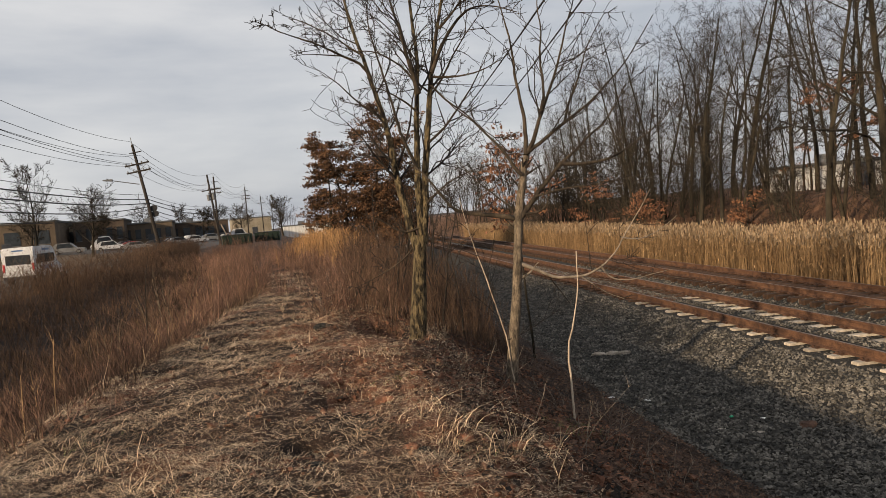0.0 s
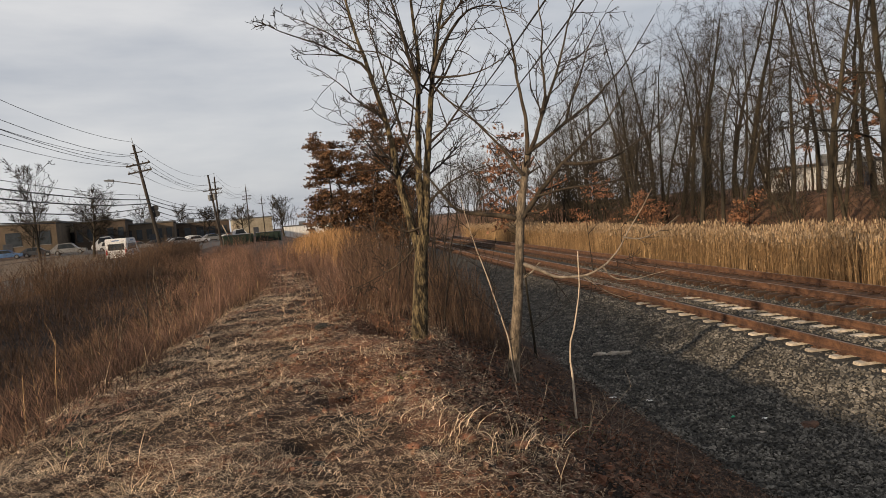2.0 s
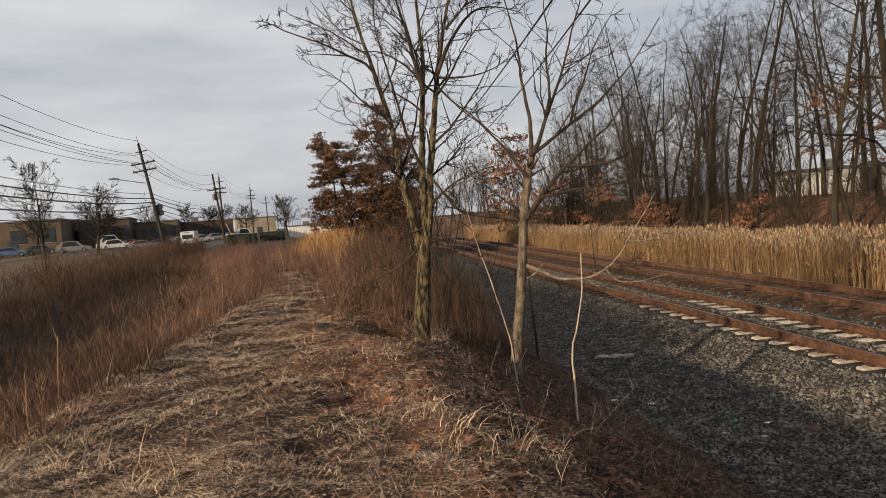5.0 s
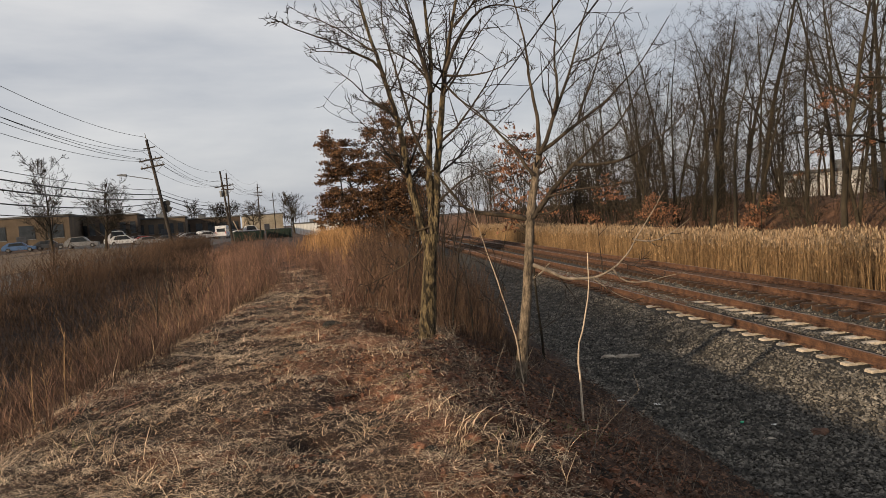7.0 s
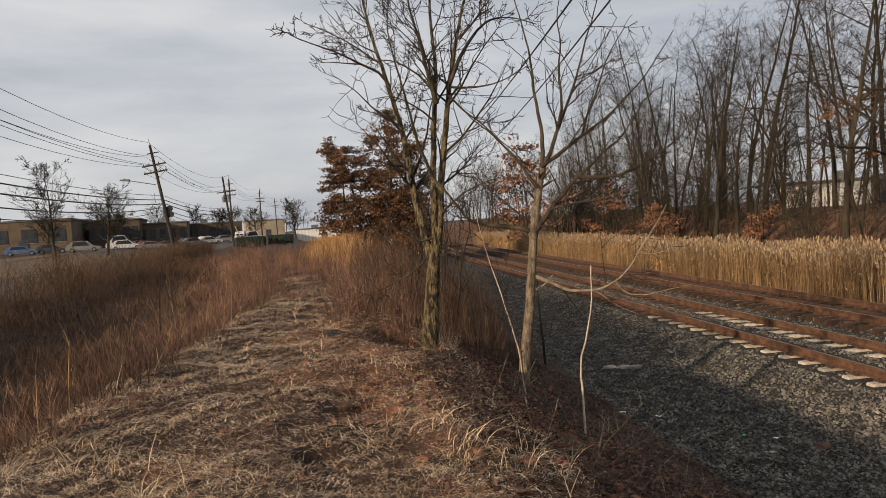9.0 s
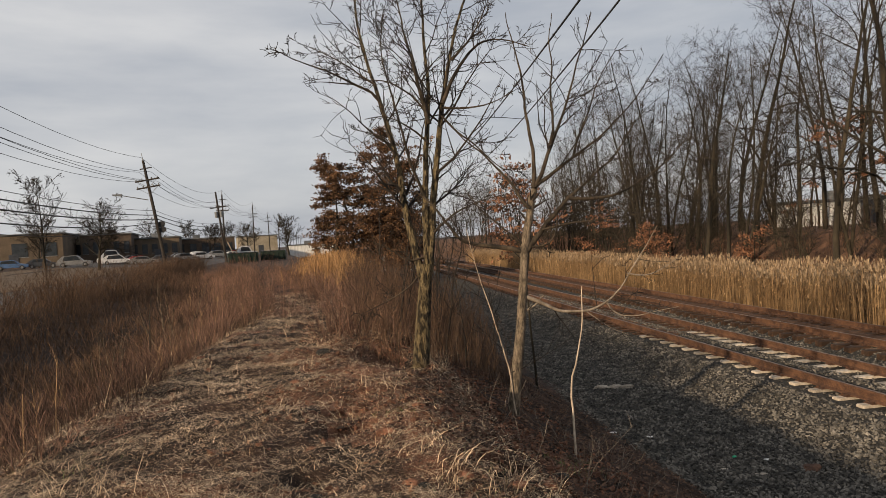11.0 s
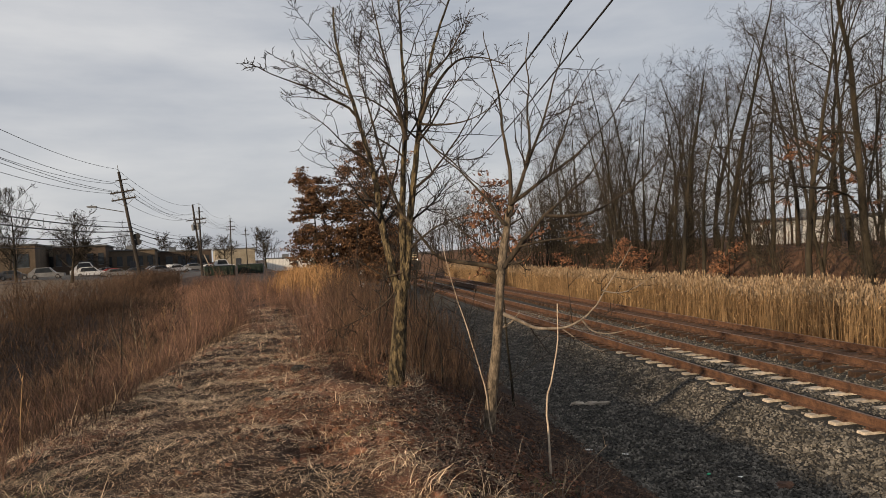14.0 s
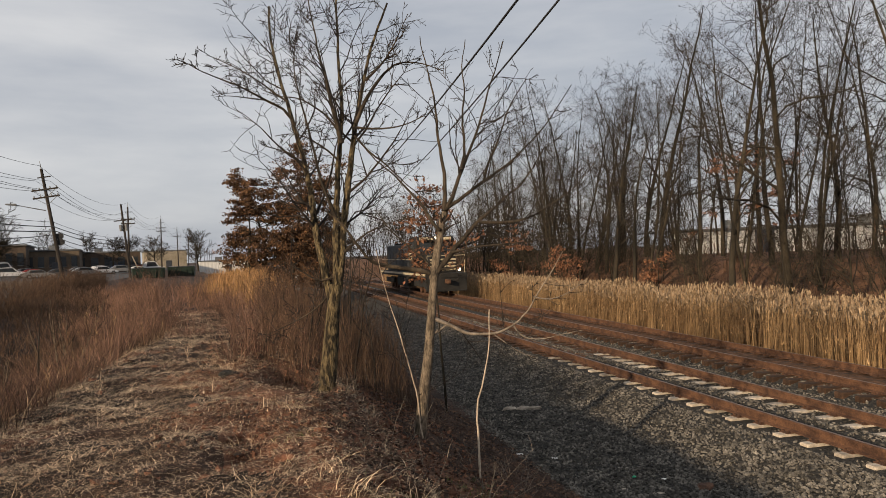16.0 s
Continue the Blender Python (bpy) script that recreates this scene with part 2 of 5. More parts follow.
def tubes(paths, radii, sides):
    """Tubes along paths (n, k, 3) with radii (n, k): verts and quads."""
    paths, radii = np.asarray(paths, float), np.asarray(radii, float)
    n, k, _ = paths.shape
    tan = np.gradient(paths, axis=1)
    tan /= np.linalg.norm(tan, axis=2, keepdims=True) + 1e-9
    ref = np.where(np.abs(tan[..., 2:3]) > 0.8, np.array((1.0, 0, 0)), np.array((0, 0, 1.0)))
    ref = np.repeat(ref[:, :1], k, axis=1)
    u = np.cross(tan, ref)
    u /= np.linalg.norm(u, axis=2, keepdims=True) + 1e-9
    v = np.cross(tan, u)
    ang = np.arange(sides) * 2 * np.pi / sides
    ring = u[:, :, None] * np.cos(ang)[:, None] + v[:, :, None] * np.sin(ang)[:, None]
    verts = paths[:, :, None] + ring * radii[:, :, None, None]
    idx = np.arange(n * k * sides).reshape(n, k, sides)
    nxt = np.roll(idx, -1, axis=2)
    faces = np.stack((idx[:, :-1], nxt[:, :-1], nxt[:, 1:], idx[:, 1:]), axis=-1)
    return verts.reshape(-1, 3), faces.reshape(-1, 4)


def joined(pieces):
    vs, fs, off = [], [], 0
    for v, f in pieces:
        vs.append(v)
        fs.append(f + off)
        off += len(v)
    return np.concatenate(vs), np.concatenate(fs)


def blades(base, height, lean, width, droop=0.0, k=4):
    """Flat tapering blades: base (n, 3), height (n,), lean (n, 2) of the tip in metres, width (n,)."""
    n = len(base)
    t = np.linspace(0, 1, k)
    p = base[:, None] + np.zeros((n, k, 3))
    p[..., :2] += lean[:, None] * (t ** 1.6)[None, :, None]
    p[..., 2] += height[:, None] * (t - droop * t ** 3)[None]
    a = RNG.uniform(0, 2 * np.pi, n)
    side = np.stack((np.cos(a), np.sin(a), np.zeros(n)), 1)[:, None] * (width[:, None] * (1 - 0.85 * t)[None])[..., None] / 2
    verts = np.stack((p - side, p + side), axis=2).reshape(-1, 3)
    idx = np.arange(n * k * 2).reshape(n, k, 2)
    faces = np.stack((idx[:, :-1, 0], idx[:, :-1, 1], idx[:, 1:, 1], idx[:, 1:, 0]), -1).reshape(-1, 4)
    return verts, faces


def leaf_quads(centre, size):
    """Small folded leaves, turned at random."""
    n = len(centre)
    a = RNG.normal(size=(n, 3))
    a /= np.linalg.norm(a, axis=1, keepdims=True)
    b = np.cross(a, RNG.normal(size=(n, 3)))
    b /= np.linalg.norm(b, axis=1, keepdims=True)
    c = np.cross(a, b)
    s = size[:, None]
    verts = np.stack((centre - a * s, centre + b * s * 0.5 + c * s * 0.2, centre + a * s, centre - b * s * 0.5 + c * s * 0.2), 1).reshape(-1, 3)
    return verts, np.arange(n * 4).reshape(n, 4)


def flat_leaves(centre, size):
    """Leaves lying nearly flat on the ground with curled rims."""
    n = len(centre)
    th = RNG.uniform(0, 2 * np.pi, n)
    a = np.stack((np.cos(th), np.sin(th), RNG.normal(0, 0.25, n)), 1)
    b = np.stack((-np.sin(th), np.cos(th), RNG.normal(0, 0.25, n)), 1)
    s, up = size[:, None], np.array((0, 0, 1.0))
    verts = np.stack((centre - a * s, centre + b * s * 0.55 + up * s * 0.35, centre + a * s + up * s * 0.3, centre - b * s * 0.55 + up * s * 0.35), 1).reshape(-1, 3)
    return verts, np.arange(n * 4).reshape(n, 4)


def rocks(centre, size, squash=0.7):
    """Angular stones: six-cornered lumps."""
    n = len(centre)
    o = np.array(((1, 0, 0), (-1, 0, 0), (0, 1, 0), (0, -1, 0), (0, 0, 1), (0, 0, -1)), float)
    d = o[None] * RNG.uniform(0.6, 1.3, (n, 6, 1)) + RNG.normal(0, 0.22, (n, 6, 3))
    q = RNG.normal(size=(n, 3, 3))
    q = np.linalg.qr(q)[0]
    d = np.einsum("nij,nkj->nki", q, d)
    d[..., 2] *= squash
    verts = (centre[:, None] + d * size[:, None, None]).reshape(-1, 3)
    f = np.array(((0, 2, 4), (2, 1, 4), (1, 3, 4), (3, 0, 4), (2, 0, 5), (1, 2, 5), (3, 1, 5), (0, 3, 5)))
    faces = (f[None] + 6 * np.arange(n)[:, None, None]).reshape(-1, 3)
    return verts, faces


def vnoise(x, y, seed=0):
    """Smooth noise in the plane, 0 to 1."""
    table = np.random.default_rng(seed).random((256, 256))
    xi, yi = np.floor(x).astype(int), np.floor(y).astype(int)
    fx, fy = x - xi, y - yi
    fx, fy = fx * fx * (3 - 2 * fx), fy * fy * (3 - 2 * fy)
    g = lambda i, j: table[(xi + i) % 256, (yi + j) % 256]
    return (g(0, 0) * (1 - fx) + g(1, 0) * fx) * (1 - fy) + (g(0, 1) * (1 - fx) + g(1, 1) * fx) * fy


def fbm(x, y, octaves=4, seed=0):
    s, a = 0, 0.5
    for i in range(octaves):
        s = s + a * (vnoise(x * 2 ** i, y * 2 ** i, seed + i) - 0.5)
        a *= 0.5
    return s


# ---- ground ----
def smooth(a, b, x):
    t = np.clip((x - a) / (b - a), 0, 1)
    return t * t * (3 - 2 * t)


def bend(y):
    """How far east the near track's middle lies at y: the line runs at a slant to the bank."""
    return -1.02 + 0.1175 * np.asarray(y, float)


def bend_at(y):
    return float(bend(y))


def bend_turn(y):
    return -math.degrees(math.atan(0.1175))


def crest_left(y):
    return np.interp(y, (-10, 0, 4.7, 11, 20, 40, 70), (-14.1, -12.95, -12.0, -10.9, -11.0, -12.5, -14))


def crest_right(y):
    return np.interp(y, (-10, -3.5, 0, 4, 11, 20, 45), (-10.3, -10.0, -9.6, -9.1, -8.3, -7.6, -6.0))


def road_x(y):
    return -23.0 + 0.0804 * (np.asarray(y, float) - 40.2)


def road_z(y):
    return 0.7 + 0.0065 * (np.clip(y, -60, 250) - 40)


def ground_z(x, y):
    x, y = np.broadcast_arrays(np.asarray(x, float), np.asarray(y, float))
    xl, xr = crest_left(y), crest_right(y)
    rx = x - bend(y) * smooth(-6, 0, x)
    top = 1.46 + 0.12 * fbm(x * 0.6, y * 0.6, 3, 5) + 0.10 * smooth(-10.9, -9.7, x) * smooth(4, 0, y)
    ditch = 0.15 + 0.9 * smooth(8, 45, y)
    left = np.maximum(ditch, 0) * (1 - smooth(-16, -19.5, x)) + smooth(-16, -19.5, x) * road_z(y)
    left = left + 0.55 * smooth(-29, -40, x) + 0.5 * np.exp(-((x - road_x(y) - 4.2) / 1.7) ** 2) * smooth(0, 14, y) * smooth(110, 60, y)
    toe = xr + 3.4 + 0.5 * smooth(3.5, -1.5, y)
    right = -0.34 + 0.085 * smooth(toe, toe - 0.6, x + 0.3 * fbm(x * 1.5, y * 1.5, 3, 15))
    right = np.where(rx > 5.4, -0.34 - 0.55 * smooth(5.4, 7.2, rx) + 3.1 * smooth(10.5, 21, rx), right)
    z = left + (top - left) * smooth(xl - 2.4, xl + 0.3, x)
    z = np.where(x > (xl + xr) / 2, right + (top - right) * np.interp(x - xr, (-0.35, 0.0, 0.25, 0.65, 1.25, 2.6, 3.3, 3.8), (1.0, 0.98, 0.94, 0.84, 0.66, 0.26, 0.07, 0.0)), z)
    for hx, hy, rx_, ry_, d in ((-9.52, 1.7, 0.42, 1.1, 0.40), (-10.6, -1.25, 0.2, 0.17, 0.22), (-10.52, -1.95, 0.26, 0.15, 0.22), (-9.46, -2.92, 0.24, 0.2, 0.2), (-10.95, -3.0, 0.13, 0.12, 0.12), (-9.75, -2.15, 0.5, 0.45, -0.10), (-10.95, -1.5, 0.35, 0.5, -0.08), (-9.2, -3.7, 0.4, 0.35, -0.12)):
        r2 = ((x - hx) / rx_) ** 2 + ((y - hy) / ry_) ** 2
        z = z - d * np.exp(-r2 ** 2 if d > 0.15 else -r2)
    near = smooth(60, 10, np.hypot(x + 11, y))
    z = z + near * (0.15 * fbm(x * 1.7, y * 1.7, 4, 11) + 0.13 * np.abs(fbm(x * 4, y * 4, 4, 21)) - 0.03 + 0.09 * fbm(x * 7, y * 7, 2, 25)) * np.where((rx > -6.0) & (rx < 7), 0.0, 1.0)
    return z


def lines(knots, steps):
    out = [np.arange(a, b, s) for a, b, s in zip(knots[:-1], knots[1:], steps)]
    return np.concatenate(out + [np.array([knots[-1]])])


def sheet(xs, ys, zfun, name, material):
    gx, gy = np.meshgrid(xs, ys)
    verts = np.stack((gx, gy, zfun(gx, gy)), -1).reshape(-1, 3)
    idx = np.arange(len(xs) * len(ys)).reshape(len(ys), len(xs))
    faces = np.stack((idx[:-1, :-1], idx[:-1, 1:], idx[1:, 1:], idx[1:, :-1]), -1).reshape(-1, 4)
    return np_mesh(name, verts, faces, material, True)


gxs = lines((-2000, -300, -60, -20, -14.5, -5.5, 25, 80, 300, 2000), (170, 12, 1.5, 0.3, 0.065, 0.7, 3, 20, 170))
gys = lines((-2000, -300, -30, -6, 5, 20, 60, 200, 500, 3000), (170, 15, 1.0, 0.075, 0.3, 1.5, 5, 30, 250))
ground = tagged(new("ground", sheet(gxs, gys, ground_z, "ground", M_SHADESOIL)), "rough red-brown soil bank and winter field, soil darkened for shade", "ground", kind="structure")

ground.data.materials.append(M_CLAYSOIL)
mid = np.empty(len(ground.data.polygons) * 3, np.float32)
ground.data.polygons.foreach_get("center", mid)
mid = mid.reshape(-1, 3)
cl = smooth(-11.4, -9.9, mid[:, 0]) * smooth(-7.9, -8.6, mid[:, 0]) * smooth(6, 2, mid[:, 1]) * smooth(-6.0, -5.2, mid[:, 1])
ground.data.materials.append(M_FLOOR)
# Lighter clay soil spread over the lit top; shade-darkened soil stays on the slope.
lit_crest = smooth(-0.7, 0.3, mid[:, 0] - crest_left(mid[:, 1])) * smooth(0.5, -0.2, mid[:, 0] - crest_right(mid[:, 1])) * smooth(-6.0, -5.2, mid[:, 1]) * smooth(40, 20, mid[:, 1])
slot = np.where(fbm(mid[:, 0] * 1.1, mid[:, 1] * 1.1, 4, 92) + 0.35 * cl + 0.30 * lit_crest - 0.30 > 0, 1, 0) * (mid[:, 1] > -6.0)
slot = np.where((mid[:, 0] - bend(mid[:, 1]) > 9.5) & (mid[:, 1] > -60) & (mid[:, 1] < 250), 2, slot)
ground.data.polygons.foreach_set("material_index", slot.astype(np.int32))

# ---- railway ----
def bed_z(x, y):
    rx = x - bend(y)
    toe = ground_z(x, y)
    crown = -0.30 + 0.255 * smooth(-2.6, -1.3, rx) - 0.10 * smooth(1.4, 1.9, rx) * smooth(2.6, 2.2, rx) + 0.075 * smooth(0.32, 0.12, np.abs(rx)) + 0.075 * smooth(0.5, 0.2, np.abs(rx - 3.6)) - 0.30 * smooth(5.2, 6.3, rx)
    return np.where(rx < -4.5, np.maximum(crown + 0.015 * fbm(x * 5, y * 5, 2, 3), np.minimum(toe + 0.02, crown + 0.02)), crown) + 0.012 * fbm(x * 3, y * 3, 2, 8)


bys = lines((-14, 20, 80, 520), (0.4, 1.5, 6))
bxs = lines((-6.9, 6.3), (0.12,))
gx, gy = np.meshgrid(bxs, bys)
sx = gx + bend(gy)
bverts = np.stack((sx, gy, bed_z(sx, gy)), -1).reshape(-1, 3)
bidx = np.arange(len(bxs) * len(bys)).reshape(len(bys), len(bxs))
bfaces = np.stack((bidx[:-1, :-1], bidx[:-1, 1:], bidx[1:, 1:], bidx[1:, :-1]), -1).reshape(-1, 4)
ballast = tagged(new("ballast_bed", np_mesh("ballast_bed", bverts, bfaces, M_BALLAST, True)), "grey crushed stone ballast under the tracks", "ballast", kind="structure")

def fouled(xc, half, y0, y1):
    """Rust-stained fines packed between the rails of one track."""
    xs, ys = np.linspace(xc - half, xc + half, 15), lines((y0, 40, 200), (0.25, 2.0))
    a, b = np.meshgrid(xs, ys)
    a = a + bend(b)
    w = 0.010 + 0.03 * fbm(a * 3, b * 3, 3, 44)
    vv = np.stack((a, b, bed_z(a, b) + w), -1).reshape(-1, 3)
    ii = np.arange(len(xs) * len(ys)).reshape(len(ys), len(xs))
    me = np_mesh("fouled_ballast", vv, np.stack((ii[:-1, :-1], ii[:-1, 1:], ii[1:, 1:], ii[1:, :-1]), -1).reshape(-1, 4), M_FOULED, True)
    return tagged(new("fouled_ballast", me), "rust-brown fouled ballast between the rails", "ballast", kind="structure")


fouled(0.0, 0.98, 9.3, 200)
fouled(3.6, 1.05, -6, 200)

n = 66000
px, py = RNG.uniform(-6.6, -1.22, n), -3.2 + 32 * RNG.random(n) ** 1.6
keep = RNG.random(n) < smooth(-6.9, -5.9, px + 0.4 * fbm(px, py, 2, 4))
px, py = px[keep], py[keep]
m2 = 8000
qx, qy = RNG.uniform(1.25, 3.2, m2), RNG.uniform(-1, 24, m2)
iy = (np.floor(RNG.uniform(-2, 40, 2600)) + 0.5 + RNG.normal(0, 0.13, 2600)) * 0.61
ix = RNG.uniform(-1.2, 1.2, 2600)
cx2, cy2 = RNG.normal(0, 0.16, 2600), RNG.uniform(-2, 24, 2600)
ix, iy = np.concatenate((ix, cx2)), np.concatenate((iy, cy2))
m3 = 2500
ex, ey = RNG.uniform(4.8, 6.2, m3), RNG.uniform(2, 24, m3)
px, py = np.concatenate((px, qx, ex, ix)), np.concatenate((py, qy, ey, iy))
px = px + bend(py)
keep = ground_z(px, py) < bed_z(px, py) + 0.02
px, py = px[keep], py[keep]
stones = np.stack((px, py, bed_z(px, py) + 0.008), 1)
v, f = rocks(stones, RNG.uniform(0.014, 0.036, len(stones)), 0.85)
tagged(new("ballast_stones", np_mesh("ballast_stones", v, f, M_STONE)), "loose angular grey ballast stones", "gravel", kind="stuff")


def rail_mesh(x0, y0, y1):
    """A flat-bottomed rail along the bend."""
    prof = np.array(((-0.07, 0), (0.07, 0), (0.07, 0.012), (0.012, 0.035), (0.01, 0.12), (0.036, 0.13), (0.036, 0.163), (0.026, 0.17), (-0.026, 0.17), (-0.036, 0.163), (-0.036, 0.13), (-0.01, 0.12), (-0.012, 0.035), (-0.07, 0.012)))
    ys = lines((y0, 20, 80, y1), (6, 3, 6))
    k = len(prof)
    vv = np.array([[(x0 + bend_at(y) + a, y, 0.012 + b) for a, b in prof] for y in ys]).reshape(-1, 3)
    ii = np.arange(len(ys) * k).reshape(len(ys), k)
    jj = np.roll(ii, -1, axis=1)
    return vv, np.stack((ii[:-1], jj[:-1], jj[1:], ii[1:]), -1).reshape(-1, 4)


def track(name, xc, tie_mat, pitch, tie_size, label, y0):
    t = thing(name, (0, 0, 0), label, "railway track")
    for s in (-1, 1):
        v, f = rail_mesh(xc + s * 0.755, -40, 520)
        r = part("rail", np_mesh("rail", v, f, M_RAIL), None, t, "rust-brown steel rail")
        v = np.array([[(xc + s * 0.755 + bend_at(y) + a, y, 0.184) for a in (-0.024, 0.024)] for y in lines((-40, 20, 80, 520), (6, 3, 6))]).reshape(-1, 3)
        i = np.arange(len(v) // 2 - 1) * 2
        part("running_surface", np_mesh("running_surface", v, np.stack((i, i + 1, i + 3, i + 2), 1), M_HEAD), None, r, "worn steel running surface")
    me = bpy.data.meshes.new("tie")
    b = box(tie_size, (0, 0, -tie_size[2] / 2))
    bmesh.ops.bevel(b, geom=list(b.edges), offset=0.018, segments=1, affect="EDGES")
    b.to_mesh(me)
    b.free()
    me.materials.append(tie_mat)
    old = me.copy()
    old.materials[0] = M_TIMBER
    plate = bpy.data.meshes.new("tie_plate")
    b = box((0.30, 0.19, 0.014), (0, 0, 0.007))
    for dx in (-0.11, 0.11):
        for dy in (-0.06, 0.06):
            box((0.03, 0.03, 0.035), (dx, dy, 0.025), 0, b)
    b.to_mesh(plate)
    b.free()
    plate.materials.append(M_RAIL)
    far_v, far_f = [], []
    k = 0
    y = y0
    while y < 200:
        turn = bend_turn(y)
        m = pose(xc + bend_at(y) + random.uniform(-0.03, 0.03), y + random.uniform(-0.02, 0.02), 0.002 + random.uniform(-0.008, 0.004), 0, 0, turn + random.uniform(-0.8, 0.8))
        if k < 100:
            o = part("tie", old if y > 9.9 else me, None, t)
            o.matrix_basis = m
            for s in (-1, 1):
                p = part("tie_plate", plate, None, o)
                p.matrix_basis = pose(s * 0.755, 0, 0.002)
        else:
            c = np.array([m @ v.co for v in me.vertices])
            far_v.append(c)
        y += pitch
        k += 1
    faces = [tuple(p.vertices) for p in me.polygons]
    out = bpy.data.meshes.new("far_ties")
    nv = len(me.vertices)
    out.from_pydata(np.concatenate(far_v).tolist(), [], [tuple(i + nv * q for i in p) for q in range(len(far_v)) for p in faces])
    out.materials.append(M_TIMBER)
    tagged(part("far_ties", out, None, t), kind="stuff")
    return t


track("near_track", 0, M_TIE, 0.61, (2.1, 0.18, 0.2), "rusty railway track on pale concrete and old timber ties", -6.1)
track("far_track", 3.6, M_TIMBER, 0.50, (2.6, 0.23, 0.18), "rusty railway track on dark timber ties", -6.1)


# ---- plants: generators ----
def grow(rng, start, way, length, r0, r1, level, spec, out):
    """A branch as a wandering line, and its own branches after it. out: level -> list of (points, radii)."""
    k = spec["k"][level]
    pts, d, p = [np.array(start)], np.array(way, float), np.array(start, float)
    for i in range(k - 1):
        d = d + rng.normal(0, spec["wander"][level], 3) + np.array((0, 0, spec["lift"][level]))
        d /= np.linalg.norm(d)
        p = p + d * length / (k - 1)
        pts.append(p)
    pts = np.array(pts)
    out[level].append((pts, np.linspace(r0, r1, k)))
    sprout(rng, pts, np.linspace(r0, r1, k), length, level, spec, out)


def sprout(rng, pts, radii, length, level, spec, out):
    if level + 1 >= len(spec["count"]):
        return
    k = len(pts)
    for _ in range(rng.poisson(spec["count"][level + 1] * (spec.get("dense", 1)))):
        u = rng.uniform(spec["first"][level + 1], 1.0) * (k - 1)
        i = min(int(u), k - 2)
        w = u - i
        at = pts[i] * (1 - w) + pts[i + 1] * w
        along = pts[i + 1] - pts[i]
        along /= np.linalg.norm(along) + 1e-9
        side = np.cross(along, rng.normal(size=3))
        side /= np.linalg.norm(side) + 1e-9
        a = radians(rng.normal(*spec["angle"][level + 1]))
        way = along * math.cos(a) + side * math.sin(a)
        r = (radii[i] * (1 - w) + radii[i + 1] * w) * spec["thin"][level + 1]
        ln = length * spec["ratio"][level + 1] * rng.uniform(0.55, 1.2) * (1.15 - 0.55 * u / (k - 1))
        grow(rng, at, way, ln, max(r, spec["min_r"]), spec["min_r"] * 0.6, level + 1, spec, out)


def ribbons(paths, width):
    """Flat twigs along paths (n, k, 3)."""
    paths = np.asarray(paths, float)
    n, k, _ = paths.shape
    side = np.cross(paths[:, -1] - paths[:, 0], RNG.normal(size=(n, 3)))
    side /= np.linalg.norm(side, axis=1, keepdims=True) + 1e-9
    off = side[:, None] * (width[:, None] * np.linspace(1, 0.4, k)[None])[..., None]
    verts = np.stack((paths - off, paths + off), 2).reshape(-1, 3)
    idx = np.arange(n * k * 2).reshape(n, k, 2)
    return verts, np.stack((idx[:, :-1, 0], idx[:, :-1, 1], idx[:, 1:, 1], idx[:, 1:, 0]), -1).reshape(-1, 4)


def wood(out, sides):
    return joined([tubes(np.array([p for p, _ in out[lv]]), np.array([r for _, r in out[lv]]), sides[lv]) for lv in sorted(out) if out[lv]])


FOREST = dict(k=(11, 7, 6, 4), wander=(0.055, 0.21, 0.30, 0.34), lift=(0.03, 0.075, 0.02, 0.0), count=(1, 17, 8, 4.5), first=(0, 0.22, 0.18, 0.12),
              angle=((0, 0), (46, 13), (56, 15), (58, 17)), ratio=(1, 0.38, 0.46, 0.44), thin=(1, 0.46, 0.5, 0.6), min_r=0.008)


def tree_meshes(seed, height, radius, spec, first_fork=None):
    rng = np.random.default_rng(seed)
    out = {i: [] for i in range(len(spec["count"]))}
    lean = rng.normal(0, 0.022, 2)
    trunk = rng.integers(1, 3) if first_fork is None else first_fork
    for i in range(trunk):
        a = lean + rng.normal(0, spec.get("spread", 0.06) if trunk > 1 else 0.0, 2)
        grow(rng, (rng.normal(0, 0.12) if trunk > 1 else 0, 0, -0.2), (a[0], a[1], 1), height * rng.uniform(0.9, 1.05), radius, radius * 0.12, 0, spec, out)
    return out


def make_tree(name, seed, height, radius, spec, bark, twig, label, category, group="", fork=None):
    """A bare tree: trunk, limbs and a crown of twigs."""
    out = tree_meshes(seed, height, radius, spec, fork)
    t = thing(name, (0, 0, 0), label, category, group)
    for pts, rad in out[0]:
        v, f = tubes(pts[None], rad[None], 7)
        part("trunk", np_mesh("trunk", v, f, bark, True), None, t)
    pieces = [wood({1: out[1], 2: out[2]}, {1: 4, 2: 3})]
    if out[3]:
        pieces.append(ribbons([p for p, _ in out[3]], np.array([r[0] * 1.1 for _, r in out[3]])))
    v, f = joined(pieces)
    part("crown", np_mesh("crown", v, f, twig), None, t, "leafless twig crown")
    return t, out


# ---- the two trees on the bank ----
LIMB_SPEC = dict(k=(6, 6, 5, 4), wander=(0.1, 0.13, 0.2, 0.25), lift=(0.05, 0.07, 0.05, 0.04), count=(1, 9, 4.2, 1.8), first=(0, 0.2, 0.1, 0.1),
                 angle=((0, 0), (48, 12), (50, 14), (52, 15)), ratio=(1, 0.36, 0.48, 0.45), thin=(1, 0.45, 0.65, 0.7), min_r=0.0042)


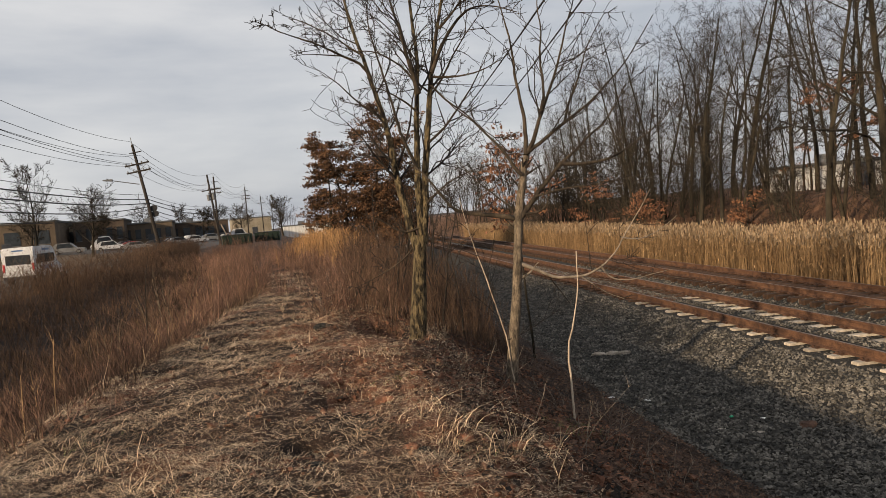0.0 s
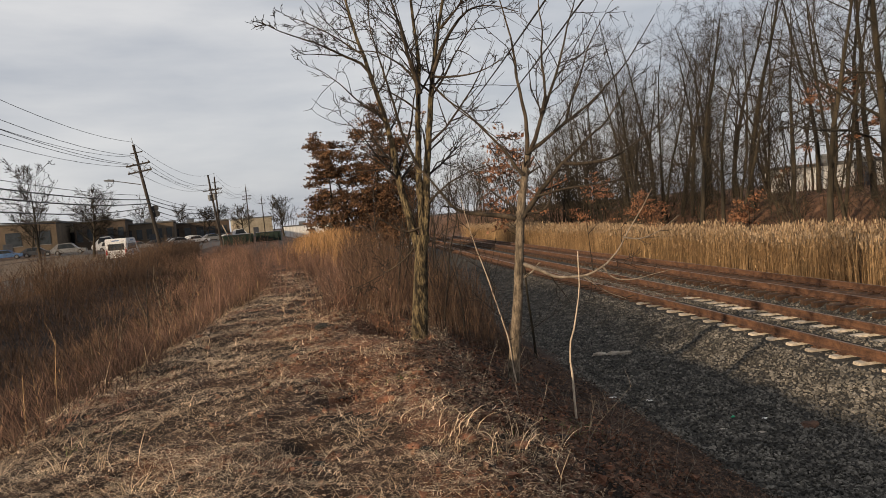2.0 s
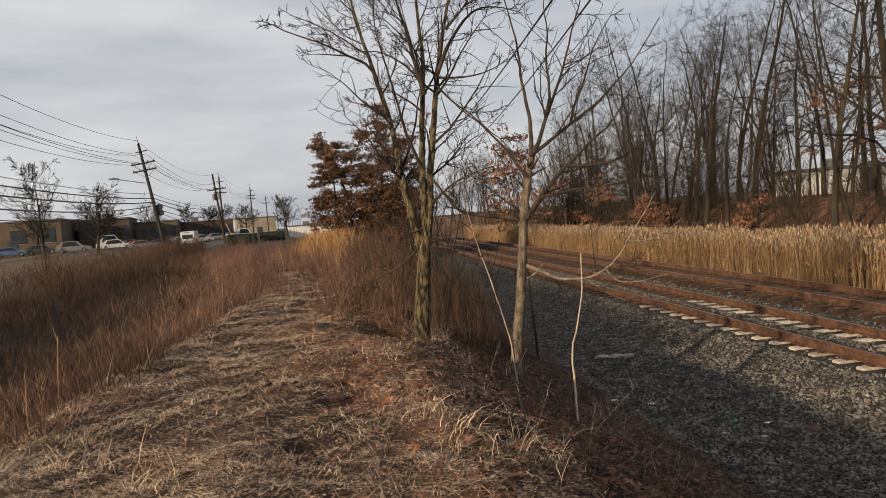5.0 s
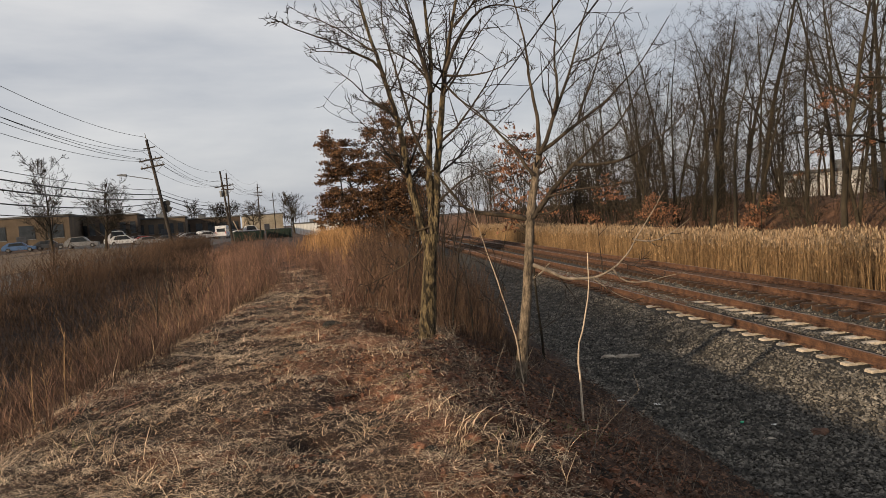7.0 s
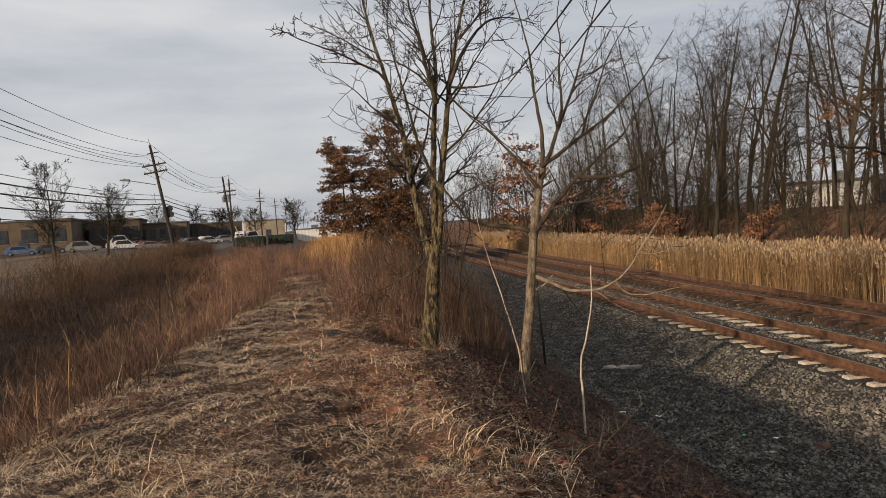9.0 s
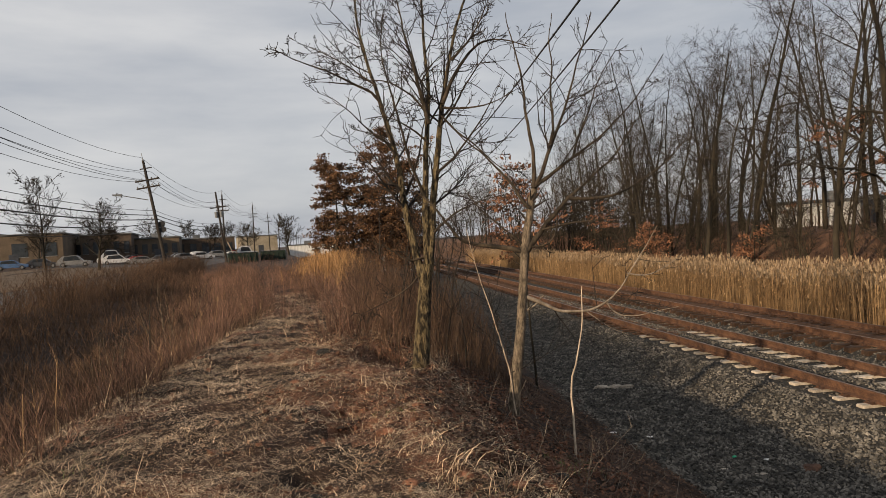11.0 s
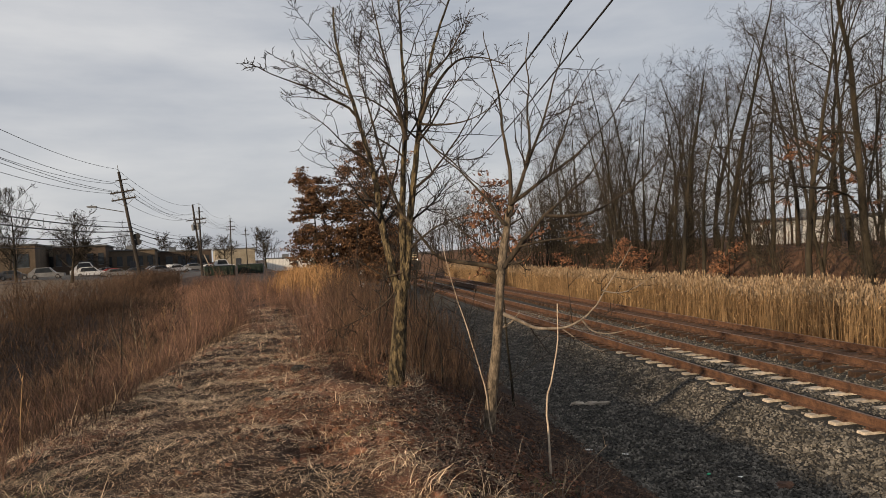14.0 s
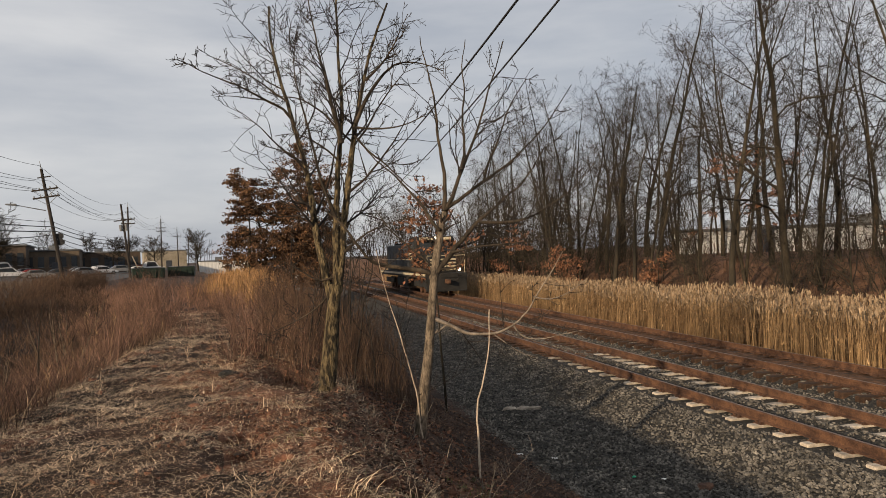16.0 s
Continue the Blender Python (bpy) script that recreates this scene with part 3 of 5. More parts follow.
def limb_tree(name, at, right, limbs, seed, bark, twig, label, spec, flat=0.35, thick=0.9, silhouette_bark=None, low_bark=None):
    """A tree whose limbs are set by hand as (x, z) lines across the view; depth and twigs are grown."""
    rng = np.random.default_rng(seed)
    t = thing(name, at, label, "tree")
    fwd = np.array((-right[1], right[0], 0))
    rgt = np.array((right[0], right[1], 0))
    out = {0: [], 1: [], 2: [], 3: []}
    for r0, r1, line in limbs:
        line = np.array(line)
        u = np.linspace(0, len(line) - 1, 3 * len(line) - 2)
        i = np.arange(len(line))
        x, z = np.interp(u, i, line[:, 0]), np.interp(u, i, line[:, 1])
        kernel = np.array((0.25, 0.5, 0.25))
        for _ in range(2):
            x[1:-1], z[1:-1] = np.convolve(x, kernel, "valid"), np.convolve(z, kernel, "valid")
        run = np.concatenate(([0], np.cumsum(np.hypot(np.diff(x), np.diff(z)))))
        depth = rng.normal(0, flat) * run * (0.0 if r0 > 0.07 else 0.5)
        wob = np.cumsum(rng.normal(0, 0.006, len(x)))
        pts = rgt * (x + wob * (r0 < 0.07))[:, None] + fwd * depth[:, None] + np.array((0, 0, 1)) * z[:, None]
        rad = (r1 * 0.8 + (r0 - r1 * 0.8) * (1 - np.linspace(0, 1, len(x))) ** 1.25) * (1.0 if r0 > 0.07 else thick)
        if r0 > 0.07:
            rad[0] *= 1.25
        v, f = tubes(pts[None], rad[None], 12 if r0 > 0.04 else 8)
        part("trunk" if r0 > 0.07 else "limb", np_mesh("limb", v, f, bark if r0 > 0.045 else low_bark if low_bark and z[0] < 1.6 else silhouette_bark or bark, True), None, t)
        if r0 < 0.07:
            sprout(rng, pts, rad, run[-1], 0, dict(spec, dense=min(1.6, 0.35 + 0.5 * run[-1])), out)
    if not out[1]:
        return t
    v, f = wood({k: out[k] for k in (1, 2, 3)}, {1: 5, 2: 4, 3: 3})
    part("crown", np_mesh("crown", v, f, twig), None, t, "fine bare dark twigs")
    return t


TREE_A = [
    (0.125, 0.1, [(-0.06, -0.45), (0.03, 0.37), (0.07, 0.76), (0.12, 1.17)]),
    (0.062, 0.02, [(0.06, 0.95), (-0.04, 1.46), (-0.1, 1.73), (-0.13, 2.07), (-0.17, 2.46), (-0.23, 2.84), (-0.29, 3.14), (-0.38, 3.52), (-0.45, 3.75), (-0.53, 4.06), (-0.6, 4.36), (-0.66, 4.73), (-0.68, 5.24)]),
    (0.062, 0.018, [(0.13, 1.06), (0.15, 1.52), (0.16, 1.9), (0.2, 2.42), (0.26, 2.95), (0.33, 3.39), (0.35, 3.84), (0.34, 4.29), (0.35, 4.73), (0.35, 5.25)]),
    (0.062, 0.018, [(0.16, 1.06), (0.24, 1.66), (0.3, 2.19), (0.39, 2.79), (0.45, 3.23), (0.52, 3.6), (0.61, 3.97), (0.7, 4.34), (0.85, 4.84), (1.0, 5.2)]),
    (0.036, 0.01, [(0.27, 3.06), (0.2, 3.4), (0.12, 3.75), (0.07, 4.05), (-0.02, 4.31), (-0.07, 4.61), (-0.14, 5.13)]),
    (0.032, 0.008, [(0.46, 3.32), (0.6, 3.64), (0.77, 3.88), (0.94, 4.1), (1.14, 4.19), (1.4, 4.18), (1.7, 4.08)]),
    (0.024, 0.008, [(0.15, 2.05), (-0.0, 2.44), (-0.08, 2.79), (-0.16, 3.21), (-0.23, 3.51), (-0.3, 3.74), (-0.34, 4.12), (-0.26, 4.55)]),
    (0.022, 0.006, [(-0.34, 3.31), (-0.47, 3.52), (-0.69, 3.62), (-0.87, 3.71), (-1.04, 3.8), (-1.26, 3.87), (-1.48, 3.96), (-1.58, 4.02)]),
    (0.011, 0.004, [(-0.72, 3.64), (-0.98, 3.66), (-1.2, 3.68), (-1.39, 3.65)]),
    (0.014, 0.005, [(-0.42, 3.62), (-0.6, 3.76), (-0.81, 3.93), (-1.02, 4.05), (-1.23, 4.18), (-1.45, 4.27)]),
    (0.018, 0.006, [(0.28, 3.11), (0.12, 3.41), (-0.09, 3.58), (-0.3, 3.7), (-0.53, 3.7), (-0.74, 3.81)]),
    (0.016, 0.005, [(0.43, 3.16), (0.61, 2.92), (0.83, 2.75), (1.04, 2.51), (1.25, 2.34), (1.38, 2.06)]),
    (0.018, 0.005, [(0.46, 3.27), (0.71, 3.23), (1.02, 3.24), (1.26, 3.32), (1.5, 3.45)]),
    (0.018, 0.005, [(0.15, 1.29), (-0.07, 1.21), (-0.26, 1.31), (-0.45, 1.45), (-0.65, 1.53)]),
    (0.016, 0.005, [(0.05, 1.07), (-0.1, 0.89), (-0.3, 0.75), (-0.55, 0.62), (-0.86, 0.49)]),
    (0.02, 0.006, [(0.24, 1.59), (0.4, 1.76), (0.6, 1.88), (0.88, 1.99), (1.15, 2.04)]),
    (0.018, 0.006, [(0.24, 2.8), (0.08, 2.96), (-0.13, 3.09), (-0.35, 3.18), (-0.58, 3.13)]),
    (0.022, 0.006, [(0.61, 3.9), (0.83, 4.1), (1.04, 4.39), (1.22, 4.74)]),
    (0.018, 0.006, [(-0.21, 2.68), (-0.37, 2.92), (-0.52, 2.97), (-0.74, 3.03)]),
]
TREE_B = [
    (0.078, 0.062, [(-0.05, -0.45), (0.05, 0.4), (0.12, 0.81), (0.17, 1.29), (0.23, 1.83)]),
    (0.058, 0.046, [(0.22, 1.78), (0.27, 2.13), (0.33, 2.43), (0.38, 2.63)]),
    (0.034, 0.011, [(0.23, 1.85), (0.07, 1.9), (-0.17, 1.94), (-0.44, 1.98), (-0.57, 2.05), (-0.66, 2.17), (-0.75, 2.33), (-0.91, 2.55), (-1.07, 2.66)]),
    (0.013, 0.005, [(0.21, 1.94), (0.05, 2.09), (-0.11, 2.24), (-0.24, 2.35), (-0.36, 2.5), (-0.44, 2.64)]),
    (0.038, 0.01, [(0.23, 1.84), (0.35, 1.99), (0.46, 2.12), (0.61, 2.29), (0.72, 2.4), (0.82, 2.49), (1.0, 2.63), (1.15, 2.79), (1.35, 2.91), (1.5, 3.13), (1.65, 3.38)]),
    (0.024, 0.006, [(0.79, 2.46), (1.02, 2.44), (1.22, 2.45), (1.42, 2.5), (1.63, 2.62), (1.83, 2.76), (2.04, 2.91), (2.22, 3.12)]),
    (0.016, 0.005, [(0.44, 2.1), (0.63, 2.14), (0.83, 2.17), (1.07, 2.18), (1.3, 2.19), (1.53, 2.22), (1.73, 2.25)]),
    (0.015, 0.006, [(0.25, 1.91), (0.41, 1.9), (0.54, 1.93), (0.62, 2.07), (0.64, 2.27), (0.64, 2.42), (0.6, 2.68)]),
    (0.03, 0.007, [(0.38, 2.61), (0.39, 2.9), (0.37, 3.17), (0.35, 3.51), (0.34, 3.84), (0.29, 4.18), (0.21, 4.52), (0.17, 4.85)]),
    (0.03, 0.007, [(0.39, 2.62), (0.52, 2.85), (0.6, 3.08), (0.72, 3.34), (0.85, 3.66), (0.94, 3.98), (1.06, 4.29), (1.19, 4.67)]),
    (0.026, 0.006, [(0.39, 2.63), (0.61, 2.78), (0.86, 2.96), (1.14, 3.13), (1.38, 3.34), (1.63, 3.58), (2.03, 4.12)]),
    (0.024, 0.007, [(0.32, 2.38), (0.25, 2.44), (0.19, 2.58), (0.1, 2.71), (-0.03, 2.84), (-0.15, 2.99), (-0.24, 3.1), (-0.43, 3.25), (-0.55, 3.43)]),
    (0.02, 0.006, [(0.58, 3.05), (0.66, 3.41), (0.62, 3.75), (0.68, 4.07), (0.64, 4.4), (0.7, 4.73)]),
    (0.018, 0.006, [(0.86, 2.96), (0.95, 3.25), (1.1, 3.56), (1.19, 3.88), (1.45, 4.25)]),
    (0.026, 0.006, [(0.19, 1.31), (0.32, 1.26), (0.45, 1.2), (0.61, 1.11), (0.78, 1.1), (0.95, 1.1), (1.12, 1.18), (1.19, 1.22), (1.3, 1.33), (1.45, 1.59), (1.57, 1.75), (1.75, 2.07)]),
    (0.012, 0.004, [(1.17, 1.19), (1.25, 1.07), (1.38, 1.02), (1.58, 1.01), (1.78, 1.06), (2.05, 1.1)]),
    (0.02, 0.008, [(0.17, 1.11), (0.32, 1.19), (0.45, 1.31)]),
    (0.009, 0.004, [(0.92, 1.1), (1.01, 1.02), (1.24, 0.86), (1.43, 0.78)]),
    (0.01, 0.004, [(1.42, 1.53), (1.61, 1.48), (1.82, 1.55), (2.06, 1.74)]),
]
limb_tree("bare_tree", (-9.09, 1.36, 1.56), (0.977, -0.214), TREE_A, 4, M_BARK, M_TWIG, "bare multi-stemmed tree with olive-brown furrowed bark on the bank", LIMB_SPEC, 0.3, 0.95, M_SKYLIMB)
SPARSE = dict(LIMB_SPEC, count=(1, 6, 2.2, 0.8))
limb_tree("young_tree", (-8.27, 0.09, 1.0), (0.943, -0.334), TREE_B, 9, M_BARK2, M_TWIG, "slim bare young tree with smooth brown bark on the slope", SPARSE, 0.22, 1.0, M_SKYLIMB, M_GREYWOOD)
limb_tree("leaning_sapling", (-8.30, 0.0, 1.1), (0.943, -0.334), [(0.013, 0.005, [(0.05, -0.5), (0.0, 0.24), (-0.1, 0.61), (-0.21, 1.03), (-0.31, 1.38), (-0.41, 1.76), (-0.46, 2.07)])], 2, M_PALE, M_TWIG, "thin pale leaning sapling beside the young tree", SPARSE)
limb_tree("dead_stick", (-8.09, -1.27, 0.68), (0.911, -0.412), [(0.017, 0.009, [(0.0, -0.6), (0.0, 0.37), (0.0, 0.67), (0.08, 1.02), (0.17, 1.37), (0.18, 1.75)])], 3, M_PALE, M_PALE, "bleached crooked dead stick standing in the slope", dict(SPARSE, count=(1, 0, 0, 0)))

# ---- woods beyond the railway ----
LIGHT = dict(FOREST, count=(1, 14, 7, 3.5), k=(8, 5, 4, 3), min_r=0.010)


def scatter(protos, n, inside, gap, seed, smin, smax):
    """Copies of a few trees over a stretch of ground; the first ones stand in place themselves."""
    rr = np.random.default_rng(seed)
    spots = []
    while len(spots) < n:
        y, u = rr.uniform(*inside[0]), inside[1] + rr.gamma(*inside[2])
        x = u + bend_at(y)
        if all((x - a) ** 2 + (y - b) ** 2 > gap for a, b in spots):
            spots.append((x, y))
    for i, (x, y) in enumerate(spots):
        o = protos[i] if i < len(protos) else copy_thing(protos[i % len(protos)], pose(0, 0, 0))
        o.matrix_basis = pose(x, y, float(ground_z(x, y)), 0, 0, rr.uniform(0, 360)) @ Matrix.Scale(rr.uniform(smin, smax), 4)


FRONT = [make_tree("woodland_tree", 100 + i, 15 + 0.7 * (i % 4), 0.125 + 0.035 * (i % 3), FOREST, M_WOODS, M_WOODS, "tall bare woodland tree with grey-brown bark", "tree", "trees beyond the railway", 1 + (i % 3 == 0))[0] for i in range(6)]
scatter(FRONT, 54, ((3, 62), 12.0, (2.0, 3.6)), 2.2, 31, 0.72, 1.1)
BACK = [make_tree("woodland_tree", 140 + i, 14 + 0.8 * (i % 4), 0.10, LIGHT, M_WOODS, M_WOODS, "slender bare woodland tree in the thick of the woods", "tree", "trees beyond the railway", 1)[0] for i in range(5)]
scatter(BACK, 54, ((0, 150), 13.0, (2.0, 8.0)), 2.0, 37, 0.6, 1.1)
scatter([copy_thing(BACK[0], pose(0, 0, 0))], 45, ((70, 170), 9.0, (2.0, 7.0)), 3.0, 41, 0.6, 1.0)
SHRUB = dict(FOREST, k=(5, 5, 4, 3), count=(1, 16, 5, 2.5), first=(0, 0.05, 0.15, 0.15), ratio=(1, 0.55, 0.5, 0.5), angle=((0, 0), (40, 14), (45, 14), (45, 15)), wander=(0.15, 0.2, 0.22, 0.25), min_r=0.011)
UNDER = [make_tree("understory_shrub", 180 + i, 4.0 + 0.8 * i, 0.045, SHRUB, M_WOODS, M_WOODS, "bare twiggy shrub below the woodland trees", "shrub", "shrubs below the woods", 1 + i % 2)[0] for i in range(4)]
scatter(UNDER, 112, ((2, 80), 11.0, (2.0, 3.5)), 0.8, 43, 0.6, 1.5)


# ---- reeds beyond the railway ----
def reeds(n, x0, x1, y0, y1, hmin, hmax, seed):
    r = np.random.default_rng(seed)
    y = y0 + (y1 - y0) * r.random(n) ** 1.5
    x = x0 + (x1 - x0) * r.random(n) + bend(y)
    z = ground_z(x, y)
    h = r.uniform(hmin, hmax, n) * (0.92 + 0.3 * fbm(x * 0.4, y * 0.4, 2, 40))
    lean = r.normal(0, 0.13, (n, 2))
    t = np.linspace(0, 1, 3)
    p = np.stack((x, y, z - 0.05), 1)[:, None] + np.zeros((n, 3, 3))
    p[..., :2] += lean[:, None] * (t ** 2)[None, :, None]
    p[..., 2] += h[:, None] * t
    stems = tubes(p, np.full((n, 3), 0.009) * np.linspace(1, 0.5, 3), 3)
    nl = n
    i = r.integers(0, n, nl)
    u = r.uniform(0.25, 0.85, nl)
    at = p[i, 0] * (1 - u)[:, None] + p[i, 2] * u[:, None]
    a = r.uniform(0, 2 * np.pi, nl)
    l = r.uniform(0.15, 0.4, nl)
    lv = blades(at, l * 0.7, np.stack((np.cos(a), np.sin(a)), 1) * l[:, None] * 0.5, np.full(nl, 0.036), 0.8, 3)
    top = p[:, 2]
    pl = [blades(top + r.normal(0, 0.015, (n, 3)) - np.array((0, 0, 0.05)), r.uniform(0.16, 0.32, n), r.normal(0.05, 0.06, (n, 2)), r.uniform(0.03, 0.07, n), 0.5, 3) for _ in range(2)]
    return joined([stems, lv]), joined(pl)


sv, pv = reeds(15000, 6.0, 11.0, -2, 80, 1.75, 2.4, 50)
tagged(new("reed_bed", np_mesh("reed_bed", *sv, M_REED)), "dense stand of dry tan reeds along the railway", "reeds", kind="stuff")
tagged(new("reed_plumes", np_mesh("reed_plumes", *pv, M_PLUME)), "pale feathery plumes on the dry reeds", "reeds", kind="stuff")


# ---- brush, grass and litter ----
def brush(n, inside, hmin, hmax, spread, seed, width=0.006, area=(-30, -6, -2, 45), twigs=5, tl=1.0, tall=None, clump=0.0):
    """Upright dead stems with short side twigs; inside(x, y) gives the chance of a stem."""
    r = np.random.default_rng(seed)
    x, y = r.uniform(area[0], area[1], n * 12), r.uniform(area[2], area[3], n * 12)
    keep = np.nonzero(r.random(n * 12) < inside(x, y))[0][:n]
    x, y = x[keep], y[keep]
    n = len(x)
    fan = np.zeros((n, 2))
    if clump:
        own = r.integers(0, max(1, n // 26), n)
        fan = r.normal(0, clump, (n, 2))
        x, y = x[own] + fan[:, 0], y[own] + fan[:, 1]
    z = ground_z(x, y)
    h = r.uniform(hmin, hmax, n) * np.clip(0.85 + 1.9 * fbm(x * 0.8, y * 0.8, 3, 60), 0.3, 1.5)
    if tall:
        h = h * tall(x, y)
    lean = r.normal(0, spread, (n, 2)) * h[:, None] + 1.6 * fan
    t = np.linspace(0, 1, 3)
    p = np.stack((x, y, z - 0.05), 1)[:, None] + np.zeros((n, 3, 3))
    p[..., :2] += lean[:, None] * (t ** 1.5)[None, :, None]
    p[..., 2] += h[:, None] * t
    stems = tubes(p, (width * np.linspace(1, 0.4, 3))[None] * r.uniform(0.6, 1.2, (n, 1)), 3)
    nt = n * twigs
    i = r.integers(0, n, nt)
    u = r.uniform(0.3, 1.0, nt) * 1.999
    j = u.astype(int)
    w = (u - j)[:, None]
    at = p[i, j] * (1 - w) + p[i, j + 1] * w
    a, l = r.uniform(0, 2 * np.pi, nt), r.uniform(0.12, 0.34, nt) * tl
    tw = blades(at, l, np.stack((np.cos(a), np.sin(a)), 1) * l[:, None] * r.uniform(0.3, 0.9, (nt, 1)), np.full(nt, width * 1.3), 0.1, 3)
    return joined([stems, tw])


def thicket(x, y):
    """The reddish thicket on the west slope of the bank."""
    d = crest_left(y) - x + 1.5 * fbm(x * 0.8, y * 0.8, 3, 70)
    return np.where((d > -0.35) & (d < 3.6) & (y > -4.0), smooth(-0.35, 0.4, d) * smooth(-4.5, 0.5, y + 0.9 * d - 1.0) * (0.12 + 0.88 * smooth(-0.1, 0.1, fbm(x * 1.2, y * 1.2, 2, 73))), 0.0)


def field(x, y):
    d = crest_left(y) - x
    edge = smooth(road_x(y) + 2.2, road_x(y) + 4.0, x)
    return np.where(d > 2.6, 1.0, 0.0) * edge * (0.35 + 0.65 * smooth(-0.1, 0.12, fbm(x * 0.3, y * 0.3, 2, 77) + 0.05))


def slope_scrub(x, y):
    d = x - crest_right(y)
    return ((d > -0.5) & (d < 1.9 + 0.06 * y) & (y > 1.9) & (y < 22)) * smooth(1.7, 3.0, y + 0.8 * d)


def path_end(x, y):
    d = x - crest_right(y)
    return np.maximum(((d > -1.1) & (d < 0.3) & (y > 3.2) & (y < 12)) * 0.9, ((x > crest_left(y) + 0.9) & (d < 1.0) & (y > 11) & (y < 34)) * 0.8 * (gold(x, y) < 0.12) * (gold(x, y + 5) < 0.3))


def gold(x, y):
    return np.exp(-(((x + 8.2 - 0.05 * (y - 21)) / 1.15) ** 2 + ((y - 22) / 4.0) ** 2) * 1.6)


v, f = brush(12500, thicket, 0.35, 1.1, 0.2, 61, width=0.0045, clump=0.13, area=(-18.5, -9.5, -4, 42), twigs=7, tl=0.62, tall=lambda x, y: (0.42 + 0.58 * smooth(-0.5, 6.0, y)) * (1.12 - 0.5 * smooth(0.6, 2.4, crest_left(y) - x)) * (0.55 + 0.7 * smooth(-0.12, 0.16, fbm(x * 1.2, y * 1.2, 2, 73))))
v2, f2 = brush(150, thicket, 0.6, 1.1, 0.3, 68, width=0.0055, area=(-18.5, -9.5, -1, 30), twigs=4)
tagged(new("pale_stalks", np_mesh("pale_stalks", v2, f2, M_REED)), "pale dry stalks standing above the thicket", "weeds", kind="stuff")
nb = 20000
x, y = RNG.uniform(-18, -9.5, nb * 5), -4 + 38 * RNG.random(nb * 5) ** 1.6
k = np.nonzero(RNG.random(nb * 5) < thicket(x, y))[0][:nb]
hh = RNG.uniform(0.2, 0.62, len(k)) * np.clip(0.9 + 1.4 * fbm(x[k] * 0.7, y[k] * 0.7, 3, 60), 0.3, 1.4)
weeds = blades(np.stack((x[k], y[k], ground_z(x[k], y[k]) - 0.03), 1), hh, RNG.normal(0, 0.42, (len(k), 2)) * hh[:, None], RNG.uniform(0.006, 0.014, len(k)), 0.35, 3)
tagged(new("dead_weeds", np_mesh("dead_weeds", *weeds, M_BRUSH2)), "dull brown withered weeds filling the thicket", "weeds", kind="stuff")
tagged(new("thicket", np_mesh("thicket", v, f, M_BRUSH)), "dense reddish-brown dead weed stems on the bank's slope", "brush", kind="stuff")
v, f = brush(12000, field, 0.8, 1.45, 0.40, 62, width=0.010, area=(-26, -12, 2, 62), twigs=3, tall=lambda x, y: 0.45 + (0.30 + 0.35 * smooth(46, 34, y)) * smooth(7.5, 4.0, x - road_x(y)) + 0.25 * smooth(20, 40, y))
tagged(new("field_scrub", np_mesh("field_scrub", v, f, M_BRUSH2)), "dull brown dead scrub in the low field", "brush", kind="stuff")
v, f = brush(3600, slope_scrub, 0.4, 1.45, 0.2, 63, width=0.005, area=(-10, -3.5, 1.5, 22), twigs=5)
tagged(new("slope_scrub", np_mesh("slope_scrub", v, f, M_BRUSH2)), "grey-brown dead stems on the slope behind the trees", "brush", kind="stuff")
v, f = brush(3600, path_end, 0.4, 1.0, 0.2, 65, width=0.0045, area=(-13, -5, 3, 35), twigs=8, tl=0.6, clump=0.13)
tagged(new("path_scrub", np_mesh("path_scrub", v, f, M_BRUSH)), "reddish dead stems crowding round the bare tree", "brush", kind="stuff")
v, f = brush(5200, lambda x, y: ((x - bend(y) > 10.8) & (x - bend(y) < 26)) * 0.8, 0.5, 2.4, 0.32, 66, width=0.015, area=(9, 50, 0, 150), twigs=5)
tagged(new("woodland_scrub", np_mesh("woodland_scrub", v, f, M_BRUSH2)), "tangled brown undergrowth below the woods", "brush", kind="stuff")
r = np.random.default_rng(64)
x, y = r.uniform(-12, -4.5, 40000), r.uniform(15, 29, 40000)
k = np.nonzero(r.random(40000) < gold(x, y))[0][:7000]
base = np.stack((x[k], y[k], ground_z(x[k], y[k]) - 0.03), 1)
v, f = blades(base, r.uniform(0.9, 1.65, len(k)), r.normal(0, 0.25, (len(k), 2)), r.uniform(0.012, 0.03, len(k)), 0.15)
tagged(new("golden_grass", np_mesh("golden_grass", v, f, M_GOLD)), "tall golden dry grass clump at the end of the path", "grass", kind="stuff")


def on_path(x, y):
    return (x > crest_left(y) - 0.5) & (x < crest_right(y) + 0.8)


